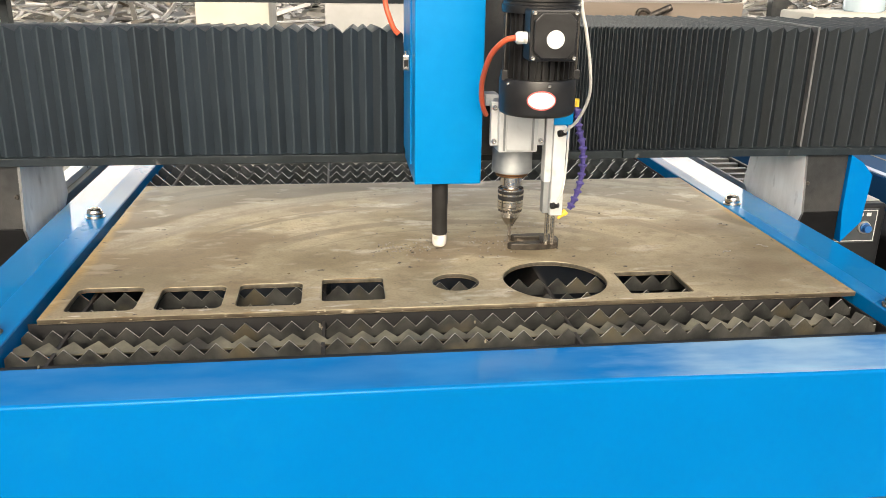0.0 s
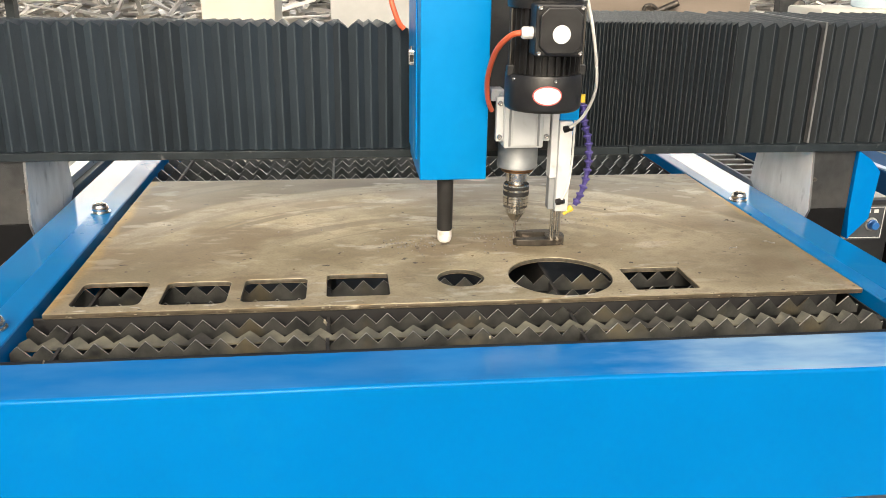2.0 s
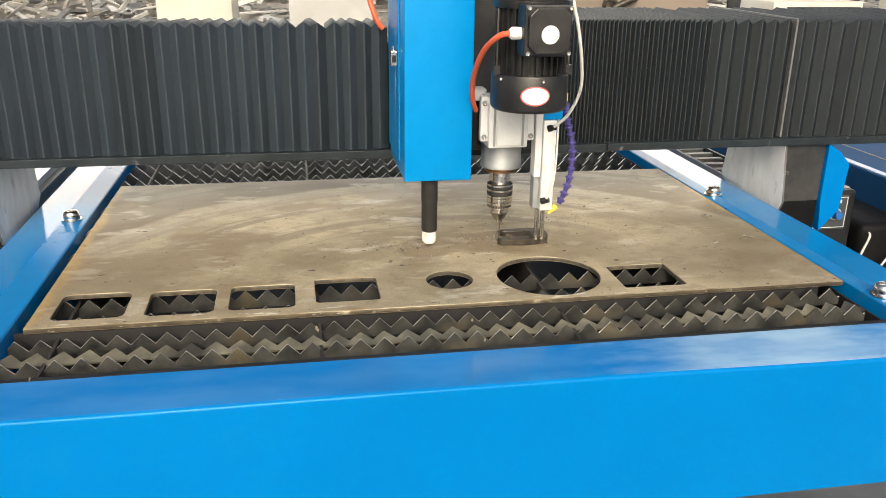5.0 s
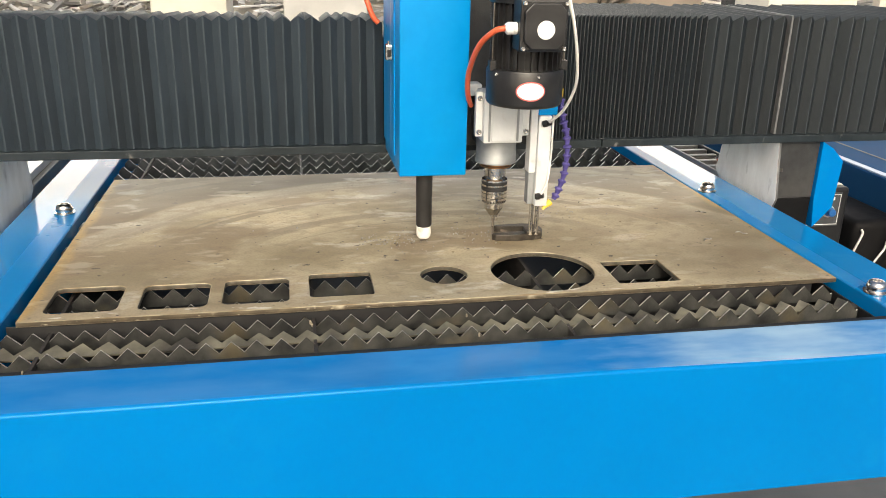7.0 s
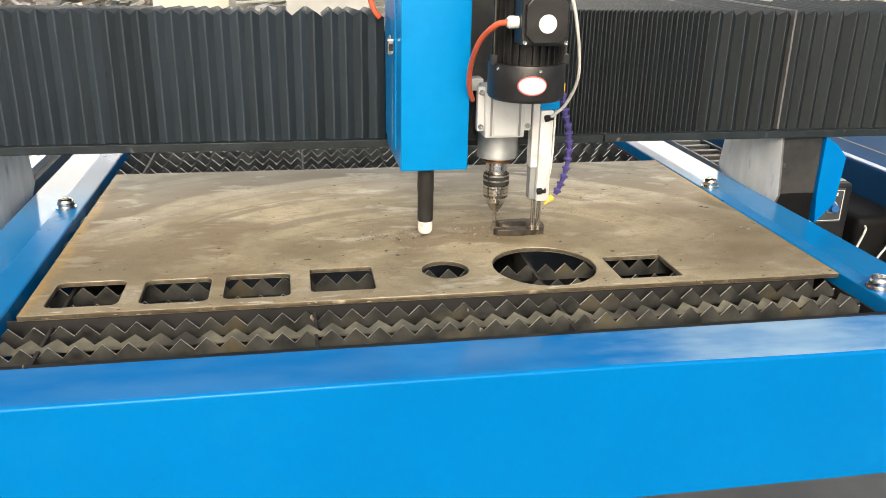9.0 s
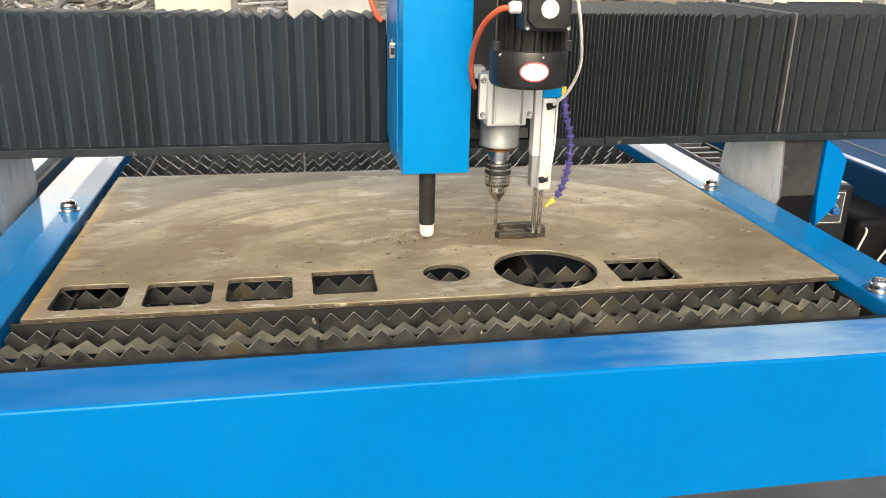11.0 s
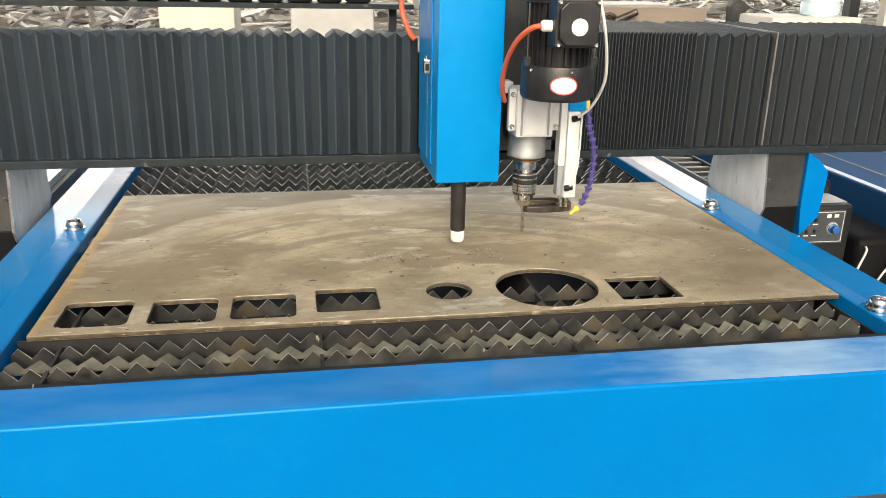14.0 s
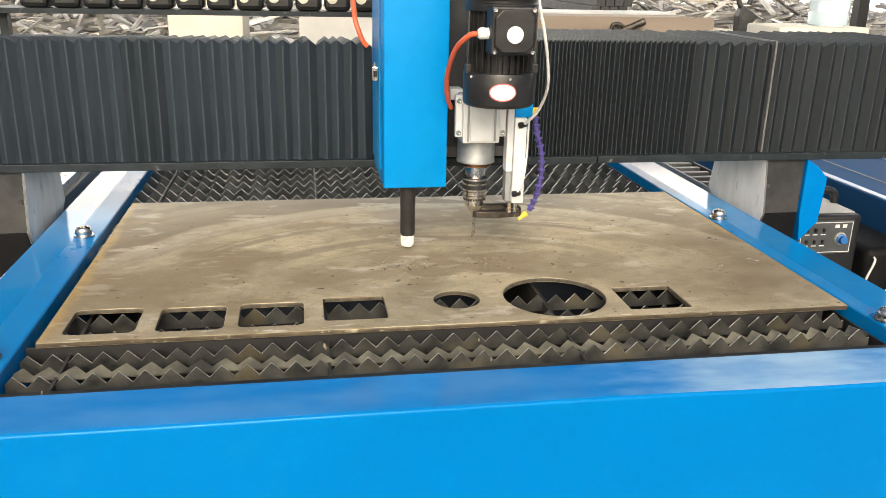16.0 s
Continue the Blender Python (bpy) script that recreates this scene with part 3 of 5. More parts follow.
def build_table():
    tb = thing("cutting_table", (0, 1.0, 0), "bright blue painted steel cutting table with toothed slats", "machine table")
    part("front_beam", sagging_beam(), blue_with_sheen(), tb, smooth=True)
    part("left_beam", creased_beam(XL0, -0.831, XL1), BLUE_GLOSS, tb).data.materials.append(BLUE_SATIN)
    part("right_beam", creased_beam(XR0, 0.791, XR1), BLUE_GLOSS, tb).data.materials.append(BLUE_SATIN)
    part("back_beam", box(XL1 + 0.003, XR0 - 0.003, YB - 0.1, YB, 0.56, TOP, 0.004, 2), BLUE_GLOSS, tb, smooth=True)
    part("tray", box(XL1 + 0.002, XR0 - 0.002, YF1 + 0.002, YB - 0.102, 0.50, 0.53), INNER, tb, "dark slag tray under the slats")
    part("front_liner", box(XL1 + 0.002, XR0 - 0.002, YF1 + 0.001, -0.147, 0.53, TOP - 0.0155, 0.001), INNER, tb, "black strip inside the table rim")
    # added black sheet for the shade on the right beam's inner side
    part("side_liner", box(XR0 - 0.005, XR0 - 0.001, -0.146, YB - 0.104, 0.53, TOP - 0.030), INNER, tb, "black strip inside the table rim")
    for x in (-1.15, -0.85, 0.85, 1.15):
        for y in (-0.24, YB - 0.08):
            part("leg", box(x - 0.04, x + 0.04, y - 0.04, y + 0.04, 0.0, 0.556 if y < 0 else 0.561, 0.003), BRACKET, tb)
    # bars that carry the slats
    for x, dz in ((-0.70, 0.014), (-0.265, 0.014), (0.175, 0.014), (0.60, 0.032)):
        part("slat_bar", box(x - 0.003, x + 0.003, YF1 + 0.008, YB - 0.104, 0.5305, TIP - dz), CUT_DARK, tb)
    # toothed slats: one mesh, many objects
    pitch, tooth, n = 0.0399, 0.0195, 38
    x0 = -0.7589 - pitch / 2
    end = 0.7405
    pts = [(-0.7712, -0.0120)]
    for k in range(n):
        if k:
            pts.append((x0 + k * pitch, -tooth))
        pts += [(x0 + (k + 0.5) * pitch - 0.0008, -0.0004), (x0 + (k + 0.5) * pitch + 0.0008, -0.0004)]
    pts += [(x0 + n * pitch, -tooth), (end, -0.0175), (end, -0.034), (-0.7712, -0.034)]
    b = prism(pts, "Y", -0.0016, 0.0016)
    first = part("slat", b, SLAT, tb, at=(0, 0, 0))
    low = part("slat", prism(pts[:-2] + [(end, -0.031), (-0.7712, -0.031)], "Y", -0.0016, 0.0016), SLAT_TAN, tb, "bent tan slat leaning backwards", at=(0, 0, 0))
    for me in (first.data, low.data):
        me.materials.append(SLAT_EDGE)
        for p in me.polygons:
            if abs(p.normal.y) < 0.5 and p.center.z > -0.03:
                p.material_index = 1
    grey = first.data.copy()
    grey.materials[0] = SLAT_GREY
    grey.materials[1] = CUT_EDGE
    for p in grey.polygons:
        if abs(p.normal.y) < 0.5 and p.center.z > -0.03:
            p.material_index = 1
    rows = [-0.0965, -0.0565, -0.0190, 0.0630, 0.1415] + [0.3064 + 0.0827 * k for k in range(23)]
    rng = random.Random(4)
    shift = {0: 0.0, 1: 0.003, 2: 0.0, 3: 0.001, 4: 0.0015}
    turn = {0: 0.55, 1: 0.12, 2: 0.60, 3: 0.50, 4: 0.58}
    for k, y in enumerate(rows):
        ob = first if k == 0 else low if k == 1 else new("slat", first.data if y < 0.5 else grey)
        ob.parent = tb
        lean = {0: 0.0, 1: -74.0, 2: 2.0}.get(k, rng.uniform(-2.5, 2.5))
        dx = shift.get(k, rng.uniform(-0.0025, 0.0025))
        ob.matrix_basis = (Matrix.Translation((dx, y - 1.0, TIP - (0.0085 if k == 1 else 0)))
                           @ pose(0, 0, 0, lean, 0, turn.get(k, rng.uniform(-0.15, 0.15))) @ Matrix.Diagonal((1, 1.35 if y > 0.5 else 1, 1, 1)))
    # plain flat bar under the plate's front edge
    part("flat_bar", box(-0.7695, 0.704, 0.004, 0.008, 0.735, TIP - 0.0006, 0.0005), INNER, tb, "plain flat steel bar among the toothed slats")
    # rounded locating nuts on the beams
    for x, y in ((-0.809, 0.597), (0.781, 0.599), (0.781, -0.077), (-0.809, -0.057)):
        nut = part("clamp_nut", lathe((x, y, TOP + 0.0005), [(0.0225, 0), (0.0225, 0.0028), (0.0175, 0.0032), (0.0188, 0.0055), (0.0188, 0.012), (0.0178, 0.0128),
                                                            (0.0175, 0.016), (0.0150, 0.0205), (0.0118, 0.0225), (0.0092, 0.0225), (0.0085, 0.0175), (0.004, 0.017)], 24), STEEL, tb, "domed chrome nut on a washer", True)
    # outer rails on which the gantry runs
    for s, xa, xb, zt in ((-1, -1.09, -0.985, 0.758), (1, 0.930, 1.02, 0.668)):
        part("rail_beam", box(xa, xb, 0.66, YB, 0.56, zt, 0.003), RAIL_SIDE, tb, "grey-brown rail beam")
        xm = -1.022 if s < 0 else 0.965
        rail = part("guide_rail", box(xm - 0.02, xm + 0.02, 0.67, YB - 0.02, zt + 0.0005, zt + 0.023, 0.002), RAIL, tb, "ground steel linear rail")
        for k in range(12):
            part("rail_screw", lathe((xm, 0.85 + 0.11 * k, zt + 0.0228), [(0.005, 0), (0.005, 0.0006)], 10), BLACK, rail)
    return tb


build_table()


def build_plate():
    """The steel plate: a thick sheet with cut-outs."""
    cu = bpy.data.curves.new("plate_outline", "CURVE")
    cu.dimensions, cu.fill_mode, cu.extrude, cu.bevel_depth, cu.bevel_resolution = "2D", "BOTH", 0.0036, 0.0014, 1

    def loop(points):
        sp = cu.splines.new("POLY")
        sp.points.add(len(points) - 1)
        for p, (x, y) in zip(sp.points, points):
            p.co = (x, y, 0, 1)
        sp.use_cyclic_u = True

    def rounded(x0, x1, y0, y1, r):
        out = []
        for cx, cy, a0 in ((x1 - r, y1 - r, 0), (x0 + r, y1 - r, 90), (x0 + r, y0 + r, 180), (x1 - r, y0 + r, 270)):
            out += [(cx + r * math.cos(radians(a0 + 15 * k)), cy + r * math.sin(radians(a0 + 15 * k))) for k in range(7)]
        return out

    def ring(cx, cy, r, n):
        return [(cx + r * math.cos(2 * math.pi * k / n), cy + r * math.sin(2 * math.pi * k / n)) for k in range(n)]

    loop([(-0.75, 0.0), (0.75, 0.0), (0.75, 0.877), (-0.75, 0.877)])
    loop(rounded(-0.720, -0.597, 0.026, 0.140, 0.016))
    loop(rounded(-0.566, -0.446, 0.023, 0.133, 0.016))
    loop(rounded(-0.424, -0.304, 0.026, 0.137, 0.014))
    loop(rounded(-0.270, -0.150, 0.038, 0.151, 0.009))
    loop(rounded(0.313, 0.439, 0.026, 0.142, 0.004))
    loop(ring(-0.011, 0.115, 0.047, 40))
    loop(ring(0.186, 0.112, 0.103, 64))
    for x, y in ((0.136, 0.329), (0.173, 0.437), (0.40, 0.255), (0.455, 0.385), (-0.09, 0.295), (0.335, 0.245), (0.03, 0.235), (-0.335, 0.185)):
        loop(ring(x, y, 0.0034, 10))
    tmp = bpy.data.objects.new("tmp_plate", cu)
    scene.collection.objects.link(tmp)
    bpy.context.view_layer.update()
    me = bpy.data.meshes.new_from_object(tmp.evaluated_get(bpy.context.evaluated_depsgraph_get()))
    bpy.data.objects.remove(tmp)
    bpy.data.curves.remove(cu)
    me.name = "steel_plate"
    me.materials.clear()
    me.materials.append(PLATE)
    me.materials.append(CUT_WALL)
    me.materials.append(RIM)
    me.materials.append(PLATE_SIDE)
    for p in me.polygons:
        c = p.center
        if abs(p.normal.z) < 0.3:
            p.material_index = 1 if -0.745 < c.x < 0.745 and 0.005 < c.y < 0.872 else 3
        elif abs(p.normal.z) < 0.97:
            p.material_index = 2
    ob = new("steel_plate", me)
    ob.location = (0, 0, TOP - 0.005)
    tagged(ob, "stained grey-brown steel plate with square and round cut-outs on slats", "steel plate")


build_plate()

# ---- gantry ----
GF = 0.53        # its front
GB = 0.93        # its back
GZ0, GZ1 = 0.965, 1.243


def build_gantry():
    g = thing("gantry", (0, 0.7, 0.75), "black gantry beam with grey end brackets spanning the table", "gantry")
    part("beam", box(-1.16, 1.42, GF + 0.05, GB - 0.05, GZ0 + 0.02, GZ1 - 0.045, 0.004), FLANGE, g)
    part("lower_ledge", box(-1.18, 0.445, GF - 0.012, GF + 0.09, 0.944, 0.9625, 0.0015), FLANGE, g, "worn black angle strip under the bellows")
    part("lower_ledge", box(0.447, 1.44, GF - 0.014, GF + 0.09, 0.9455, 0.964, 0.0015), FLANGE, g, "worn black angle strip under the bellows")
    part("underside", box(-1.16, 1.42, GF + 0.092, GB, 0.955, 0.985), FLANGE, g)
    for s, xi in ((-1, -0.935), (1, 0.921)):
        xo = xi + s * 0.118
        br = part("end_bracket", box(min(xi + s * 0.006, xo), max(xi + s * 0.006, xo), GF, GF + 0.03, 0.795, 0.946, 0.002), BRACKET, g,
                  "scuffed grey-black steel bracket")
        part("inner_block", box(min(xi + s * 0.012, xo), max(xi + s * 0.012, xo), GF + 0.028, 0.80, 0.86, 0.954), BRACKET, g)
        part("skirt", box(min(xi + s * 0.012, xo), max(xi + s * 0.012, xo), GF + 0.001, GF + 0.040, 0.66, 0.7945, 0.002), TROLLEY, g, "black rubber skirt")
        side = part("side_plate", prism([(GF - 0.004, 0.955), (0.755, 0.955), (0.80, 0.90), (0.822, 0.80), (0.79, 0.776), (GF - 0.012, 0.772), (GF - 0.026, 0.80)],
                                 "X", xi, xi + s * 0.006, 0.0008), WORN_PLATE, g, "scratched pale machined plate")
        plate_mesh = side.data
        plate_mesh.materials.append(CARRIAGE)
        for p in plate_mesh.polygons:
            p.material_index = 0 if abs(p.normal.x) > 0.5 else 1
        part("screw", bolt_head((xi + s * 0.018, GF - 0.0005, 0.872), 0.005, 0.004, FRONT), DARK_STEEL, g)
        part("bearing_block", box(min(xi + s * 0.01, xi + s * 0.07), max(xi + s * 0.01, xi + s * 0.07), 0.56, 0.79, 0.7745, 0.859, 0.003), BRACKET, g)
    part("end_cover", prism([(1.0395, 0.946), (1.074, 0.925), (1.105, 0.892), (1.097, 0.77), (1.048, 0.715), (1.0395, 0.795)],
                            "Y", GF - 0.012, GF + 0.16, 0.001), BLUE, g, "bright blue folded end cover")
    part("earth_wire", tube([(0.465, 0.645, 0.954), (0.50, 0.625, 0.945), (0.54, 0.625, 0.944), (0.59, 0.645, 0.954)], 0.0035), YELLOW_GREEN, g, "yellow-green earth wire", True)
    # cable chain that lies on top, with round link pins
    for k in range(12):
        x = -0.98 + 0.075 * k
        link = part("chain_link", box(x, x + 0.068, 0.80, 0.88, 1.297, 1.364, 0.012), BLACK, g)
        part("link_pin", lathe((x + 0.02, 0.7995, 1.330), [(0.014, 0), (0.014, 0.002), (0.010, 0.003)], 16, FRONT), CREAM, link)
    part("chain_tray", box(-1.05, 0.02, 0.79, 0.90, 1.284, 1.2965), FLANGE, g)
    for x in (-1.03, -0.03):
        part("tray_post", box(x - 0.01, x + 0.01, 0.83, 0.86, GZ1 - 0.05, 1.2845), FLANGE, g)
    return g


gantry = build_gantry()

# bellows: rigid pleats, each a ridge that runs up the front and over the top
N_LEFT, N_RIGHT, N_FIXED = 33, 42, 20
HEAD_L, HEAD_R, SPREAD = -0.088, 0.262, 0.70


def pleat_mesh(width, depth, flat, cloth, drop=0.0, rise=0.0):
    """A ridge of triangular section bent over the front and the top of the beam; origin at its front foot."""
    b = bmesh.new()
    w = width / 2
    z1, y1 = GZ1 - 0.965 + rise, GB - GF
    # front foot, front top, back top; outer ridge and the two inner feet
    outer = [(0.0, -0.0022), (0.0, z1), (y1, z1 - drop)]
    inner = [(depth, -0.0022), (depth, z1 - 0.9 * depth), (y1, z1 - drop - 0.9 * depth)]
    ridge_a = [b.verts.new((-flat, y, z)) for y, z in outer]
    ridge_b = [b.verts.new((flat, y, z)) for y, z in outer]
    left = [b.verts.new((-w, y, z)) for y, z in inner]
    right = [b.verts.new((w, y, z)) for y, z in inner]
    for k in range(2):
        b.faces.new((left[k], left[k + 1], ridge_a[k + 1], ridge_a[k]))
        b.faces.new((ridge_a[k], ridge_a[k + 1], ridge_b[k + 1], ridge_b[k])).material_index = 1
        b.faces.new((ridge_b[k], ridge_b[k + 1], right[k + 1], right[k]))
        b.faces.new((right[k], right[k + 1], left[k + 1], left[k]))
    b.faces.new((left[0], ridge_a[0], ridge_b[0], right[0]))
    b.faces.new((right[2], ridge_b[2], ridge_a[2], left[2]))
    bmesh.ops.recalc_face_normals(b, faces=b.faces)
    me = bpy.data.meshes.new("pleat")
    b.to_mesh(me)
    b.free()
    me.materials.append(cloth)
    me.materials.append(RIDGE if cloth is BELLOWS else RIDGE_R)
    return me


def left_x(k, hx):
    """Ridge k of the left bellows, 0 at the fixed end."""
    a, c = -1.16, HEAD_L + hx - 0.012
    return a + (c - a) * k / (N_LEFT - 1)


def right_x(k, hx):
    """Ridge k of the right bellows' folded stretch, 0 at the head; the folds open towards the far end."""
    a, u = HEAD_R + hx + 0.006, k / N_RIGHT
    return a + (SPREAD - a) * (0.62 * u + 0.38 * u * u)


def build_bellows():
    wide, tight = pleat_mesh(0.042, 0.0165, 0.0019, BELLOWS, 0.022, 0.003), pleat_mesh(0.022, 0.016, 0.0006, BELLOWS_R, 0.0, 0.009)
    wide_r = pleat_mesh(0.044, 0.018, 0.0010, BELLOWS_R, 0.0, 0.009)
    rng = random.Random(21)
    left = thing("left_bellows", (0, GF, 0.965), "black pleated cloth bellows along the gantry beam", "bellows")
    right = thing("right_bellows", (0, GF, 0.965), "black pleated cloth bellows, tightly folded beside the drill", "bellows")
    pl, pr = [], []
    for k in range(N_LEFT):
        ob = new("pleat", wide)
        ob.parent, ob.location = left, (left_x(k, 0), 0, 0)
        pl.append(ob)
    for k in range(N_RIGHT):
        ob = new("pleat", tight)
        ob.parent, ob.location = right, (right_x(k, 0), 0, 0)
        pr.append(ob)
    for k in range(N_FIXED):
        ob = new("pleat", wide_r)
        ob.parent = right
        ob.matrix_basis = pose(SPREAD + 0.008 + 0.0355 * k + rng.gauss(0, 0.002), 0, 0, 0, rng.gauss(0, 0.3), rng.gauss(0, 2))
    b = box(0.903, 0.908, GF - 0.001, GB, 0.9655, GZ1 + 0.010)
    part("joint_strip", b, CARRIAGE, right, "grey strip between two lengths of bellows")
    return left, right, pl, pr


bellows_l, bellows_r, pleats_l, pleats_r = build_bellows()
sway = random.Random(5)
SWAY = [(sway.gauss(0, 1.2), sway.gauss(0, 0.12), sway.gauss(0, 0.0016)) for _ in range(80)]

# ---- torch unit ----


def build_torch():
    u = thing("torch_unit", (-0.014, 0.38, 0.96), "bright blue box housing with a black plasma torch below", "torch carriage")
    part("housing", box(-0.079, 0.0575, 0.26, 0.505, 0.957, 1.52, 0.0025, 3), BLUE_BOX, u, smooth=True)
    part("side_panel", box(-0.0825, -0.0795, 0.325, 0.50, 0.985, 1.51, 0.0008), BLUE_BOX, u)
    latch = part("latch", box(-0.0975, -0.0827, 0.328, 0.349, 1.178, 1.209, 0.003), STEEL, u, "small chrome latch")
    part("latch_pin", lathe((-0.090, 0.3385, 1.209), [(0.003, 0), (0.003, 0.006), (0.002, 0.007)], 12), STEEL, latch)
    part("latch_face", box(-0.0945, -0.0865, 0.3268, 0.3279, 1.186, 1.200, 0.0003), BLACK, latch, "dark latch face")
    part("seam", box(-0.0828, -0.0826, 0.372, 0.3735, 0.99, 1.508), PALE_BLUE, u, "thin bright folded seam")
    for z, zz in ((1.085, 1.112), (0.985, 1.008)):
        part("stop_block", box(0.066, 0.096, 0.470, 0.5055, z, zz, 0.002), GREY, u, "grey stop block on the carriage")
    part("carriage_plate", box(-0.075, 0.25, 0.506, 0.528, 0.97, 1.46, 0.002), CARRIAGE, u, "dark grey carriage plate with bolt holes")
    for z in (1.12, 1.16, 1.21, 1.25, 1.30):
        part("bolt", bolt_head((0.075, 0.5055, z), 0.0045, 0.002, FRONT), BLACK, u)
    t = part("torch", lathe((-0.0217, 0.30, 0), [(0.0172, 0.9565), (0.0172, 0.905), (0.0166, 0.904), (0.0166, 0.842), (0.0150, 0.838)][::-1], 28), RUBBER, u,
             "black torch barrel", True)
    part("nozzle", lathe((-0.0217, 0.30, 0), [(0.006, 0.8115), (0.0115, 0.8118), (0.0145, 0.816), (0.0155, 0.822), (0.0155, 0.8378)], 28), CERAMIC, t,
         "white ceramic nozzle", True)
    part("cable", tube([(-0.093, 0.508, 1.235), (-0.103, 0.508, 1.246), (-0.113, 0.51, 1.27), (-0.122, 0.52, 1.31), (-0.125, 0.52, 1.42), (-0.09, 0.47, 1.50)], 0.006), ORANGE, u, "orange-red cable", True)
    # coolant hose of ball segments
    line = spline([(0.260, 0.30, 1.112), (0.262, 0.294, 1.095), (0.264, 0.285, 1.068), (0.274, 0.28, 1.03), (0.276, 0.276, 0.985), (0.269, 0.272, 0.940), (0.253, 0.268, 0.902), (0.236, 0.264, 0.886)], 10)
    hose = part("coolant_hose", tube([line[k] for k in range(0, len(line) - 5, 6)], 0.0045, 10, 2), PURPLE, u, "purple segmented coolant hose", True)
    length, last = 0.0, line[0]
    for p, q in zip(line, line[1:]):
        length += (q - p).length
        if length > 0.0145 and (line[-1] - q).length > 0.012:
            length = 0.0
            dirn = (q - p).normalized()
            m = dirn.to_track_quat("Z", "Y").to_matrix().to_4x4()
            part("segment", lathe(q, [(0.0050, -0.0075), (0.0090, -0.0050), (0.0092, -0.0025), (0.0060, 0.0005), (0.0050, 0.0065)], 14, m), PURPLE, hose, "", True)
    dirn = (line[-1] - line[-6]).normalized()
    m = dirn.to_track_quat("Z", "Y").to_matrix().to_4x4()
    part("hose_tip", lathe(line[-3], [(0.0068, -0.005), (0.0070, 0.0), (0.0036, 0.010), (0.0032, 0.018)], 14, m), YELLOW, hose, "yellow nozzle", True)
    part("hose_root", lathe(line[0], [(0.0065, -0.004), (0.0065, 0.012)], 14), YELLOW, hose, "yellow fitting", True)
    part("hose_arm", box(0.235, 0.268, 0.300, 0.520, 1.100, 1.112, 0.002), BRACKET, u)
    return u


torch_unit = build_torch()

# ---- drill unit ----
DX, DY = 0.136, 0.329
MX, MY, MR = 0.141, 0.155, 0.0715


